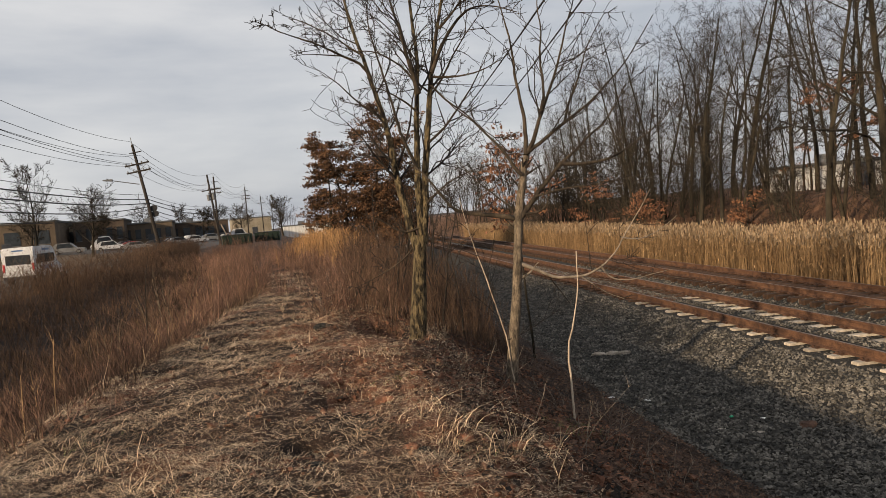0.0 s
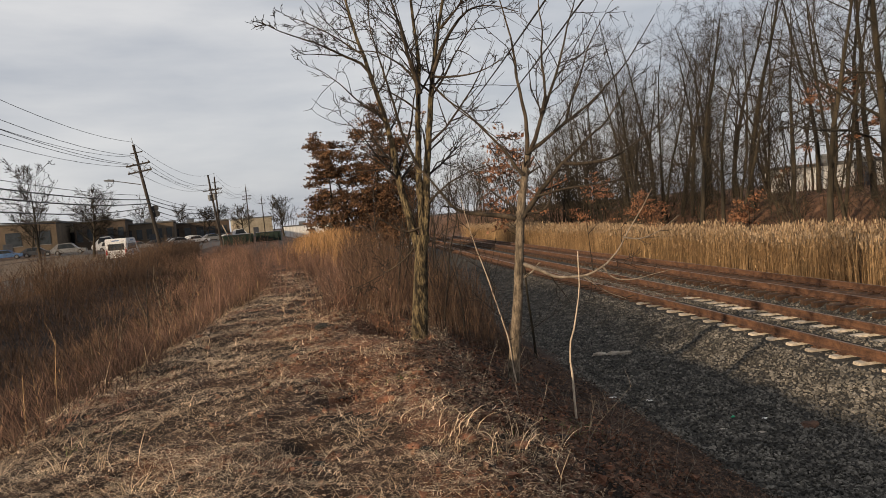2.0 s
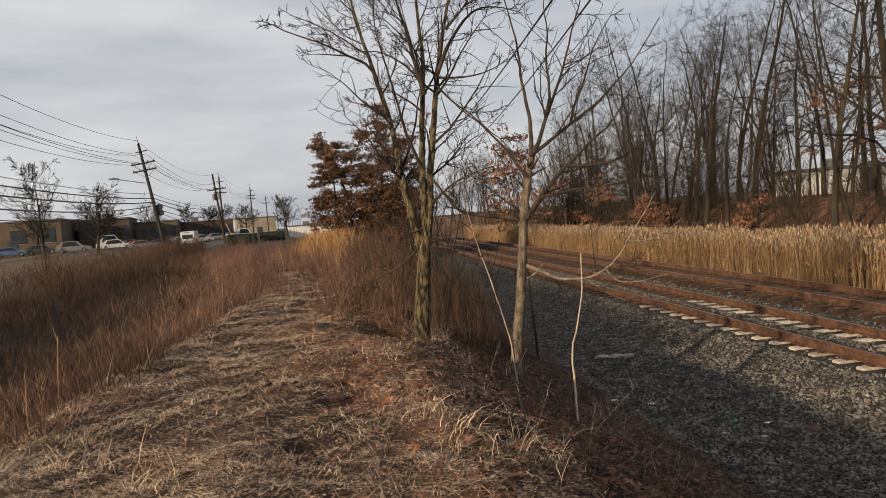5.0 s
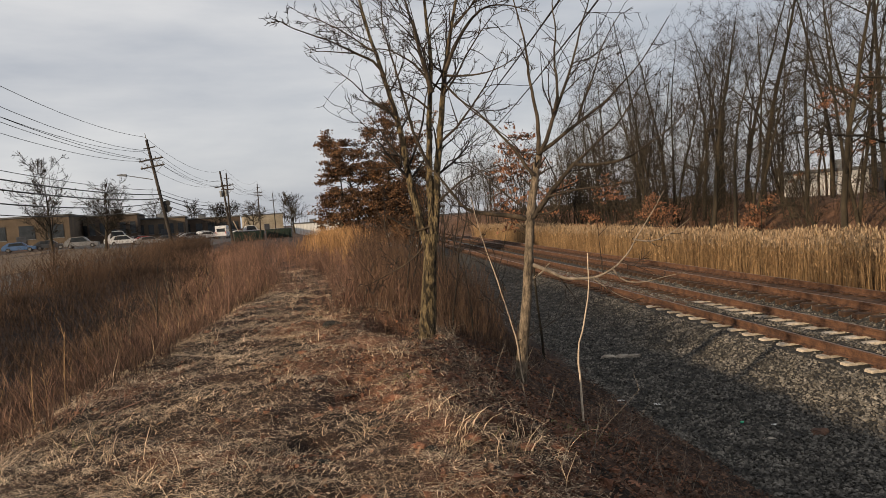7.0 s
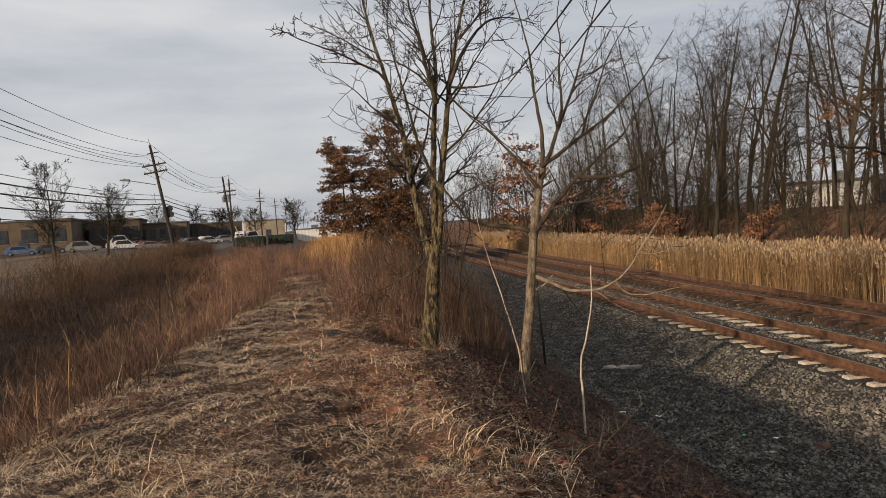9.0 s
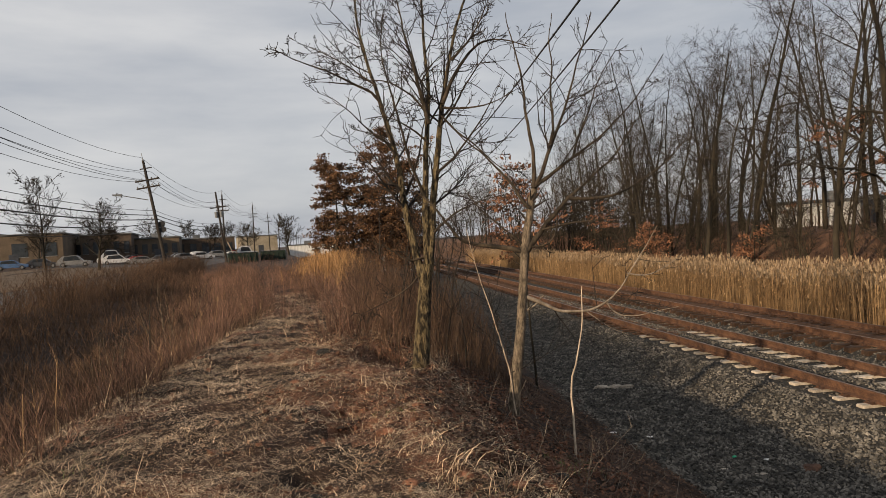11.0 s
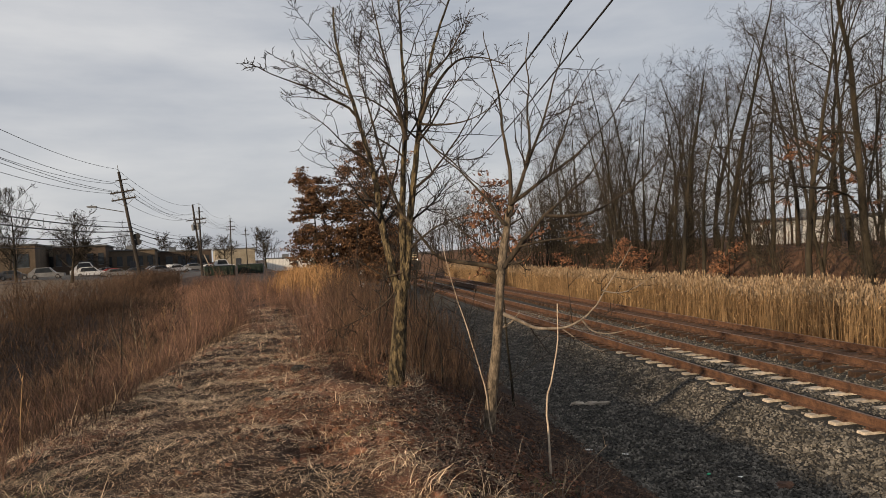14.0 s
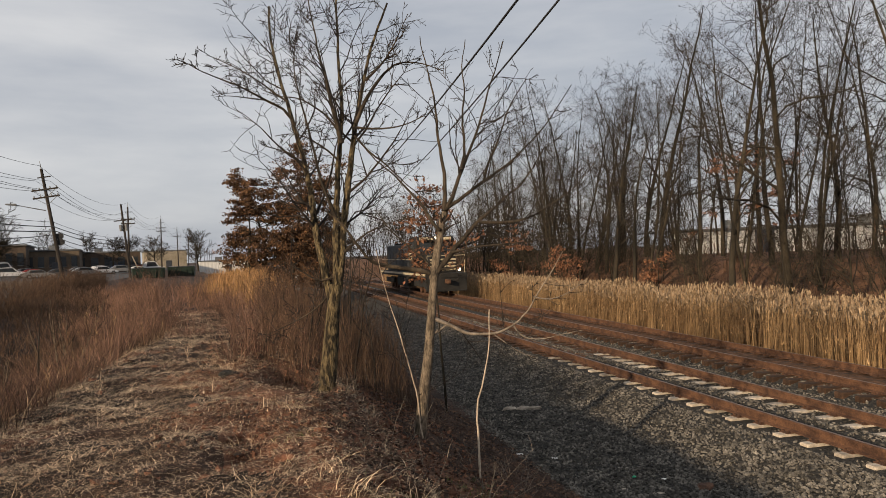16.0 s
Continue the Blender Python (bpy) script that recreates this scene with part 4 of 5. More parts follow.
def straw(n, lmin, lmax, wmin, wmax, rise, droop, k, flow, seed):
    """Withered grass lying in drifts; flow is how far the stalks share a way."""
    q = np.random.default_rng(seed)
    x, y = q.uniform(-15.2, -7.2, n), -5.8 + 22 * q.random(n) ** 1.9
    y = np.where(q.random(n) < 0.12, -5 - q.gamma(1.6, 2.2, n), y)
    drift = smooth(-0.10, 0.16, fbm(x * 1.3, y * 1.3, 3, 81)) * (0.16 + 0.84 * smooth(-9.5, -10.5, x + 1.2 * fbm(x * 0.8, y * 0.8, 2, 85)))
    k0 = on_path(x, y) & (q.random(n) < 0.40 + 0.60 * drift)
    x, y = x[k0], y[k0]
    n = len(x)
    base = np.stack((x, y, ground_z(x, y) + q.uniform(0.003, 0.03, n)), 1)
    a, l = 2.0 + 7.0 * fbm(x * 1.1, y * 1.1, 3, 83) + q.normal(0, flow, n), q.uniform(lmin, lmax, n)
    far = 0.8 + 0.07 * np.clip(y + 5, 0, 14)
    return blades(base, q.gamma(1.3, rise, n), np.stack((np.cos(a), np.sin(a)), 1) * l[:, None], q.uniform(wmin, wmax, n) * far, droop, k)


v, f = joined([straw(320000, 0.03, 0.12, 0.0032, 0.0068, 0.014, 0.7, 3, 1.5, 811), straw(60000, 0.12, 0.32, 0.003, 0.0055, 0.024, 0.88, 4, 0.9, 812)])
tagged(new("fallen_straw", np_mesh("fallen_straw", v, f, M_STRAW)), "matted pale dry grass lying over the path", "grass", kind="stuff")
v, f = straw(3800, 0.3, 0.75, 0.0035, 0.007, 0.06, 0.92, 7, 1.1, 813)
tagged(new("long_straws", np_mesh("long_straws", v, f, M_PALESTRAW)), "long bleached grass stalks fallen across the path", "grass", kind="stuff")
q = np.random.default_rng(814)
n = 120000
x, y = q.uniform(-13.5, -7.6, n), -5.6 + 11 * q.random(n) ** 1.7
k = on_path(x, y)
x, y = x[k], y[k]
v, f = flat_leaves(np.stack((x, y, ground_z(x, y) + 0.012), 1), q.gamma(2.0, 0.0024, len(x)) + 0.0025)
tagged(new("straw_chaff", np_mesh("straw_chaff", v, f, M_CHAFF)), "fine pale chaff and broken stalks over the soil", "chaff", kind="stuff")
n = 130
x, y = r.uniform(-12.5, -8.2, n), -4.6 + 9 * r.random(n) ** 1.4
v, f = flat_leaves(np.stack((x, y, ground_z(x, y) + 0.03), 1), r.uniform(0.015, 0.036, n))
tagged(new("fallen_leaves", np_mesh("fallen_leaves", v, f, M_DRYLEAF)), "pale orange-brown fallen leaves on the bank", "leaf litter", kind="stuff")
n = 230000
x, y = r.uniform(-14.5, -5.4, n), -6.5 + 20 * r.random(n) ** 1.8
y = np.where(r.random(n) < 0.12, r.uniform(-16, -5, n), y)
k = (ground_z(x, y) > -0.33 + 0.05 * r.random(n)) & (x > crest_left(y) - 1.5) & (r.random(n) < 0.5 + 0.5 * smooth(-10.5, -9, x))
x, y = x[k], y[k]
v, f = flat_leaves(np.stack((x, y, ground_z(x, y) + 0.015), 1), r.gamma(2.2, 0.0036, len(x)) + 0.004)
tagged(new("leaf_litter", np_mesh("leaf_litter", v, f, M_LEAF)), "brown dead leaves and bark scraps on the ground", "leaf litter", kind="stuff")
n = 52000
x, y = r.uniform(-13.0, -7.4, n), -6 + 13 * r.random(n) ** 1.3
y = np.where(r.random(n) < 0.1, r.uniform(-16, -5, n), y)
k = r.random(n) < smooth(-0.12, 0.08, fbm(x * 1.1, y * 1.1, 4, 92) + 0.1) * (0.15 + 0.85 * smooth(-11.8, -10, x))
x, y = x[k], y[k]
v, f = rocks(np.stack((x, y, ground_z(x, y) + 0.004), 1), r.gamma(1.5, 0.007, len(x)) + 0.005, 0.8)
tagged(new("clay_clods", np_mesh("clay_clods", v, f, M_CLAY)), "crumbled red clay clods on the bank", "soil", kind="stuff")

q = np.random.default_rng(815)
n = 16000
x, y = q.uniform(-10.2, -5.6, n), -6 + 14 * q.random(n) ** 1.4
k = (x - crest_right(y) > 0.0) & (x - crest_right(y) < 3.6)
x, y = x[k], y[k]
v, f = flat_leaves(np.stack((x, y, ground_z(x, y) + 0.02), 1), q.uniform(0.012, 0.038, len(x)))
tagged(new("slope_leaves", np_mesh("slope_leaves", v, f, M_LEAF)), "curled dark brown leaves lying on the shaded slope", "leaf litter", kind="stuff")
v, f = brush(110, lambda x, y: ((x - crest_right(y) > 0.3) & (x - crest_right(y) < 2.8)) * 1.0, 0.12, 0.5, 0.7, 816, width=0.0035, area=(-10, -6, -4, 4), twigs=4, tl=0.6)
tagged(new("slope_twigs", np_mesh("slope_twigs", v, f, M_GREYWOOD)), "thin dead twigs sticking out of the slope", "twigs", kind="stuff")

# tufts of taller grass on the path
parts = []
for i in range(34):
    cx, cy = r.uniform(-13.2, -9.0), r.uniform(-4.6, 9)
    if i < 6:
        cx, cy = r.uniform(-10.3, -9.2), r.uniform(-4.3, -2.8)
    nb = int(r.integers(14, 45))
    b0 = np.stack((cx + r.normal(0, 0.07, nb), cy + r.normal(0, 0.07, nb), np.zeros(nb)), 1)
    b0[:, 2] = ground_z(b0[:, 0], b0[:, 1])
    hh = r.uniform(0.06, 0.24, nb)
    parts.append(blades(b0, hh, r.normal(0, 0.16, (nb, 2)) + r.normal(0, 0.08, 2), r.uniform(0.003, 0.006, nb), 0.45))
for cx, cy, nb in ((-9.9, -3.3, 26), (-9.65, -3.75, 34), (-10.15, -3.0, 16), (-12.4, -2.6, 30), (-12.0, -3.4, 26)):
    b0 = np.stack((cx + r.normal(0, 0.10, nb), cy + r.normal(0, 0.08, nb), np.zeros(nb)), 1)
    b0[:, 2] = ground_z(b0[:, 0], b0[:, 1])
    parts.append(blades(b0, r.uniform(0.12, 0.42, nb), r.normal(0, 0.26, (nb, 2)) + np.array((0.12, -0.05)), r.uniform(0.004, 0.008, nb), 0.75, 7))
v, f = joined(parts)
tagged(new("grass_tufts", np_mesh("grass_tufts", v, f, M_STRAW)), "tufts of bent dry grass on the path", "grass", kind="stuff")
v, f = brush(34, lambda x, y: on_path(x, y) * 1.0, 0.2, 0.6, 0.35, 67, width=0.003, area=(-14, -8.6, -4.5, 10), twigs=3)
tagged(new("dead_stalks", np_mesh("dead_stalks", v, f, M_STRAW)), "single dry stalks standing on the path", "grass", kind="stuff")
parts = []
for cx, cy, nb in ((-8.62, -2.2, 90), (-10.1, -1.9, 40), (-9.4, -3.0, 40), (-12.6, -2.0, 30), (-9.9, -3.6, 30), (-8.3, -1.8, 50)):
    b0 = np.stack((cx + r.normal(0, 0.12, nb), cy + r.normal(0, 0.12, nb), np.zeros(nb)), 1)
    b0[:, 2] = ground_z(b0[:, 0], b0[:, 1])
    parts.append(blades(b0, r.uniform(0.02, 0.10, nb), r.normal(0, 0.05, (nb, 2)), r.uniform(0.003, 0.008, nb), 0.3, 3))
v, f = joined(parts)
tagged(new("green_weeds", np_mesh("green_weeds", v, f, M_MOSS)), "small green weeds sprouting on the bank", "weeds", kind="stuff")


# ---- street side ----
def strip(name, x_of, half, y0, y1, lift, material, label, category):
    ys = lines((y0, y1), (4,))
    xs = np.linspace(-half, half, 5)
    gx, gy = np.meshgrid(xs, ys)
    gx = gx + x_of(gy)
    vv = np.stack((gx, gy, ground_z(gx, gy) + lift), -1).reshape(-1, 3)
    ii = np.arange(len(xs) * len(ys)).reshape(len(ys), len(xs))
    return tagged(new(name, np_mesh(name, vv, np.stack((ii[:-1, :-1], ii[:-1, 1:], ii[1:, 1:], ii[1:, :-1]), -1).reshape(-1, 4), material, True)), label, category, kind="structure")


strip("road", lambda y: road_x(y) - 3.0, 4.0, -60, 420, 0.04, M_ASPHALT, "grey asphalt road", "road")
strip("parking_lot", lambda y: road_x(y) - 18.0, 8.0, 107, 260, 0.05, M_ASPHALT, "asphalt parking lot before the low buildings", "pavement")


strip("lawn", lambda y: road_x(y) - 17.2, 9.8, -60, 106.8, 0.045, M_LAWN, "tan winter lawn beyond the road", "lawn")


def pole_at(i):
    y = 51.4 + 47.0 * i
    return -19.7 + 0.0804 * (y - 51.4), y


POLE_TALL = {0: 0.87, 1: 0.94}


def utility_pole(i, lean=0.0, double=True):
    x, y = pole_at(i)
    x += (1.5 if i == 0 else 0.0)
    t = thing("utility_pole", pose(x, y, float(ground_z(x, y)), 0, lean, -4.6) @ Matrix.Diagonal((1, 1, POLE_TALL.get(i, 1.0), 1)), "dark weathered timber utility pole with crossarms", "utility pole", "poles along the road")
    part("mast", cyl(0.15, 0.10, 10.6, (0, 0, 5.2), seg=10), M_POLE, t)
    for z, w in ((8.7, 1.8), (8.05, 1.8)) if double else ((8.6, 1.9),):
        arm = part("crossarm", box((w, 0.1, 0.13), (0, -0.12, z), 0.01), M_POLE, t)
        for dx in (-w / 2 + 0.1, -w / 5, w / 5, w / 2 - 0.1):
            part("insulator", cyl(0.05, 0.035, 0.16, (dx, -0.12, z + 0.14), seg=8), M_STEEL, arm, "grey insulator")
        for s in (-1, 1):
            part("brace", box((0.03, 0.03, 0.9), (s * 0.36, -0.1, z - 0.36), 0, None, (0, s * 48, 0)), M_STEEL, t)
    part("peak_pin", cyl(0.03, 0.02, 0.7, (0.0, 0, 10.8), seg=6), M_STEEL, t)
    part("top_arm", box((0.9, 0.08, 0.09), (0.1, -0.1, 9.75), 0.01), M_POLE, t)
    for dz in ((4.6, 5.1) if i == 0 else ()):
        part("cable_coil", cyl(0.28, 0.28, 0.12, (0.3, 0.1, dz - 0.5), (90, 0, 0), 12), M_WIRE, t)
    return t


for i in range(-2, 12):
    utility_pole(i, -8.6 if i == 0 else (random.uniform(-1, 1)), i < 3)
x, y = pole_at(1)
t = thing("utility_pole", pose(x + 0.2, y - 2, float(ground_z(x + 0.2, y - 2)), 0, -5.5, -4), "leaning timber utility pole carrying transformers", "utility pole", "poles along the road")
part("mast", cyl(0.17, 0.12, 10.2, (0, 0, 5.0), seg=10), M_POLE, t)
part("crossarm", box((2.2, 0.1, 0.13), (0, -0.12, 7.9), 0.01), M_POLE, t)
for dx in (-0.35, 0.35):
    part("transformer", cyl(0.22, 0.22, 0.85, (dx, -0.1, 6.9), seg=12), M_STEEL, t, "grey transformer can")


x, y = pole_at(0)
lamp = thing("street_lamp", pose(x + 0.4, y, float(ground_z(x, y)) + 6.3, 0, 0, 90), "grey street lamp arm on the leaning pole", "street lamp")
part("arm", cyl(0.035, 0.03, 2.0, (0, 1.0, 0.25), (-78, 0, 0), 8), M_STEEL, lamp)
part("lamp_head", prism([(1.9, 0.38), (2.6, 0.46), (2.6, 0.56), (1.9, 0.56)], 0.26, None, 0.02), M_STEEL, lamp)
for i, (dx, dy, h, lean) in enumerate(((4.5, 8, 3.2, 28), (5.2, 8.5, 3.0, -22))):
    post = thing("leaning_post", pose(x + dx, y + dy + 40, float(ground_z(x + dx, y + dy + 40)), 0, lean, 0), "pale leaning timber post by the road", "post", "posts by the road")
    part("shaft", box((0.14, 0.14, h), (0, 0, h / 2), 0.01), M_PALE, post)


def sag_line(name, a, b, sag, r, label):
    k = 14
    s = np.linspace(0, 1, k)
    p = np.array(a)[None] * (1 - s)[:, None] + np.array(b)[None] * s[:, None]
    p[:, 2] -= sag * 4 * s * (1 - s)
    v, f = tubes(p[None], np.full((1, k), r), 5)
    return tagged(new(name, np_mesh(name, v, f, M_WIRE, True)), label, "cable", "overhead lines")


for i in range(-2, 8):
    (xa, ya), (xb, yb) = pole_at(i), pole_at(i + 1)
    za, zb = float(ground_z(xa, ya)), float(ground_z(xb, yb))
    rows = [(0.0, 11.1, 1.3, 0.014), (0.5, 9.8, 1.3, 0.014), (-0.4, 9.8, 1.3, 0.014), (-0.8, 8.95, 1.1, 0.014), (0.36, 8.95, 1.1, 0.014), (0.8, 8.95, 1.1, 0.014), (0.15, 6.3, 0.6, 0.016), (0.15, 5.9, 0.6, 0.032), (0.15, 5.55, 0.7, 0.035), (-0.15, 5.2, 0.9, 0.03), (-0.15, 4.9, 1.1, 0.02)]
    for dx, h, sag, rad in rows[: 11 if i < 4 else 4]:
        sag_line("power_line", (xa + dx + (1.5 - 0.131 * h if i == 0 else 0.0), ya, za + h * POLE_TALL.get(i, 1.0)), (xb + dx + (1.5 - 0.131 * h if i + 1 == 0 else 0.0), yb, zb + h * POLE_TALL.get(i + 1, 1.0)), sag, rad, "dark overhead power line between the poles")
for x0, dx, z, rad in ((-3.0, 0.1803, 9.1, 0.030), (-2.86, 0.1803, 9.25, 0.024), (-1.95, 0.2209, 9.1, 0.030)):
    for a, b in ((-60, -5), (-5, 60), (60, 130)):
        sag_line("railway_cable", (x0 + dx * (a - 7), a, z + 0.5), (x0 + dx * (b - 7), b, z + 0.5), 0.7, rad, "black cable strung high beside the railway")


def building(name, x, y, w, d, h, turn, wall, label, windows=0, doors=0, parapet=True):
    z = float(ground_z(x, y)) - 0.2
    t = thing(name, pose(x, y, z, 0, 0, turn), label, "building")
    part("wall", box((w, d, h), (0, d / 2, h / 2), 0.05), wall, t)
    part("roof", box((w + 0.4, d + 0.4, 0.3), (0, d / 2, h + 0.15), 0.03), M_ROOF, t)
    for i in range(windows):
        u = (i + 0.5) / windows * w - w / 2
        win = part("window", box((w / windows * 0.55, 0.12, h * 0.42), (u, -0.02, h * 0.55), 0.02), M_GLASS, t, "dark window")
        part("frame", box((w / windows * 0.6, 0.08, 0.12), (u, -0.03, h * 0.33), 0.01), M_STEEL, win)
    for i in range(doors):
        u = (i + 0.5) / max(doors, 1) * w - w / 2 + w * 0.07
        part("door", box((1.6, 0.14, 2.4), (u, -0.03, 1.4), 0.02), M_DARKPAINT, t)
    for i in range(max(1, int(w / 14))):
        part("roof_unit", box((1.8, 1.5, 0.9), (-w / 2 + 5 + i * 12, d * 0.3, h + 0.75), 0.05), M_STEEL, t, "grey roof plant")
    return t


building("low_brick_building", -56, 137, 19, 20, 6.0, 4, M_BRICK, "low tan brick commercial building", 4, 1)
building("low_brick_building", -41.3, 149, 9.5, 18, 5.6, 4, M_BRICK2, "low brown brick building with a flat roof", 5, 1)
building("low_cream_building", -49.5, 152, 7.0, 12, 5.2, 4, M_CREAM, "small cream rendered building", 2, 1)
building("low_brick_building", -33, 156, 10, 18, 4.9, 4, M_BRICK, "low tan brick commercial building", 5, 1)
building("low_brick_building", -24, 175, 14, 18, 4.6, 4, M_BRICK2, "low brown brick building with a flat roof", 5, 1)
building("beige_warehouse", -11.5, 222, 12, 25, 5.4, 3, M_CREAM, "distant flat-roofed beige warehouse", 0, 1)
building("white_shed", 3.5, 192, 13, 14, 3.6, 0, M_WHITEWALL, "distant long white shed", 0, 1)
building("grey_shed", 2.4, 66, 5.0, 6, 2.2, -8, M_GREYWALL, "pale grey shed behind the oaks", 0, 1)
building("white_warehouse", 47.9, 32.5, 40, 22, 2.2, -43, M_WHITEWALL, "long white warehouse behind the woods", 0, 4)


def car(paint, label, length=4.7, height=1.5, van=False, at=(0, 0, 0), category="car"):
    """A parked car or van; it faces +y."""
    t = thing("van" if van else "parked_car", at, label, category, "" if van else "cars in the lot")
    L, h = length / 2, height
    if van:
        side = [(-L, 0.35), (L * 0.98, 0.35), (L, 0.95), (L * 0.72, 1.25), (L * 0.42, h * 0.93), (L * 0.3, h), (-L * 0.96, h), (-L, h * 0.9)]
        w = 2.0
    else:
        side = [(-L, 0.3), (L, 0.3), (L, 0.75), (L * 0.5, 0.92), (L * 0.18, h * 0.97), (-L * 0.1, h), (-L * 0.6, h * 0.96), (-L * 0.95, 0.95), (-L, 0.8)]
        w = 1.8
    part("body", prism(side, w, None, 0.06), paint, t)
    if van:
        part("rear_window", box((1.5, 0.05, 0.62), (0, -L - 0.0, h * 0.66), 0.03), M_GLASS, t, "dark rear window")
        part("rear_badge", box((0.7, 0.03, 0.16), (0, -L + 0.03, h * 0.9), 0.03), M_BLUEPAINT, t, "blue oval mark")
        for s in (-1, 1):
            part("side_window", box((0.05, L * 1.25, 0.6), (s * 1.0, -L * 0.2, h * 0.66), 0.03), M_GLASS, t)
            part("tail_light", box((0.14, 0.06, 0.5), (s * 0.88, -L, 1.1), 0.02), M_TAIL, t, "red tail light")
            for i, (yy, zz) in enumerate(((-0.5, h * 0.42), (-0.3, h * 0.36), (-0.45, h * 0.9))):
                part("side_graphic", box((0.03, L * (0.9 - 0.2 * i), 0.14), (s * 1.0, yy, zz), 0.01), M_BLUEPAINT, t, "dark lettering bar")
    else:
        for s in (-1, 1):
            part("side_window", prism([(-L * 0.62, 0.95), (L * 0.38, 0.95), (L * 0.15, h * 0.93), (-L * 0.52, h * 0.92)], 0.04).copy(), M_GLASS, t).location = (s * 0.89, 0, 0)
            part("headlight", box((0.35, 0.05, 0.14), (s * 0.65, L - 0.01, 0.68), 0.02), M_STEEL, t)
    part("bumper", box((w * 0.96, 0.14, 0.2), (0, -L, 0.42), 0.04), M_DARKPAINT, t)
    for s in (-1, 1):
        for f in (-0.62, 0.62):
            wheel = part("wheel", cyl(0.33, 0.33, 0.22, (s * (w / 2 - 0.08), f * L, 0.33), (0, 90, 0), 16), M_RUBBER, t)
            part("rim", cyl(0.2, 0.2, 0.23, (s * (w / 2 - 0.07), f * L, 0.33), (0, 90, 0), 12), M_SILVER, wheel)
    return t


CARS = [(-47.5, 112, M_BLUEPAINT, "dark blue car parked in the lot", 4.6, 1.5, -80), (-36.2, 128, M_WHITEPAINT, "white box truck parked in the lot", 5.4, 2.4, -80), (-33.2, 131, M_SILVER, "silver car parked in the lot", 4.6, 1.5, -76), (-26.0, 140, M_DARKPAINT, "dark car parked in the lot", 4.6, 1.5, -72), (-23.2, 146, M_WHITEPAINT, "white car parked in the lot", 4.6, 1.6, -75), (-18.0, 160, M_DARKPAINT, "dark car parked in the lot", 4.6, 1.5, -80), (-14.2, 168, M_WHITEPAINT, "white van parked in the lot", 5.0, 2.1, -80), (-17.2, 172, M_REDPAINT, "red car parked in the lot", 4.6, 1.5, -80),
        (-38.6, 111, M_SILVER, "silver minivan parked in the lot", 4.9, 1.75, -84), (-43.5, 113, M_DARKPAINT, "dark car parked in the lot", 4.5, 1.5, -80),
        (-34.5, 122, M_WHITEPAINT, "white pickup parked in the lot", 5.3, 1.7, -80), (-31.5, 126, M_REDPAINT, "dark red car parked in the lot", 4.5, 1.45, -75),
        (-30.2, 121, M_SILVER, "silver car parked in the lot", 4.6, 1.45, -80), (-27.4, 125, M_DARKPAINT, "dark car parked in the lot", 4.6, 1.45, -80),
        (-24.5, 132, M_SILVER, "grey car parked in the lot", 4.6, 1.5, -70), (-22, 136, M_WHITEPAINT, "white car parked in the lot", 4.6, 1.5, -70),
        (-19.6, 150, M_SILVER, "silver car parked in the lot", 4.6, 1.5, -80), (-16.5, 155, M_WHITEPAINT, "white car parked in the lot", 4.6, 1.5, -80), (-20.6, 165, M_BLUEPAINT, "blue car parked in the lot", 4.6, 1.5, -80)]
for x, y, p, label, ln, h, turn in CARS:
    car(p, label, ln, h, False, pose(x, y, float(ground_z(x, y)) + 0.05, 0, 0, turn))
van = car(M_WHITEPAINT, "white high-roofed van driving off along the road", 5.0, 2.4, True, pose(-25.9, 46.2, 0.75, 0, 0, -4.6), "van")

street_trees = []
STREET = dict(FOREST, k=(6, 7, 6, 4), wander=(0.06, 0.12, 0.2, 0.25), count=(1, 24, 12, 7), ratio=(1, 0.66, 0.46, 0.42), first=(0, 0.22, 0.2, 0.2), lift=(0.03, 0.07, 0.04, 0.0), angle=((0, 0), (48, 10), (40, 12), (42, 15)), thin=(1, 0.42, 0.5, 0.7), min_r=0.024)
for i, (x, y, h) in enumerate(((-39.3, 98.3, 11.0), (-32, 95, 10.0), (-46, 120, 8), (-22, 160, 7.5), (-14, 175, 7), (-5, 150, 8), (-47, 170, 9.5), (-36, 178, 9), (-29, 186, 8.5), (-20, 200, 8))):
    t, _ = make_tree("street_tree", 340 + i, h * 0.9, 0.22, STREET, M_WOODS, M_WOODS, "bare street tree with a rounded crown", "tree", "trees along the road", 1)
    t.matrix_basis = pose(x, y, float(ground_z(x, y)))


# ---- oaks that keep their brown leaves ----
def leafy(name, at, height, radius, seed, material, size, per, label, spec):
    t, out = make_tree(name, seed, height, radius, spec, M_WOODS, M_WOODS, label, "tree", "", 1)
    t.matrix_basis = pose(*at)
    rr = np.random.default_rng(seed)
    c = np.concatenate([p[(3 if lv == 1 else 1):] for lv in out if lv > 0 for p, _ in out[lv]])
    c = c[rr.permutation(len(c))[: len(c) // 4]]
    c = c[rr.integers(0, len(c), per)] + rr.normal(0, size * 2.2, (per, 3)) * np.array((1, 1, 0.3))
    v, f = leaf_quads(c, rr.uniform(0.6, 1.2, per) * size)
    part("foliage", np_mesh("foliage", v, f, material), None, t, "withered brown leaves still hanging")
    return t


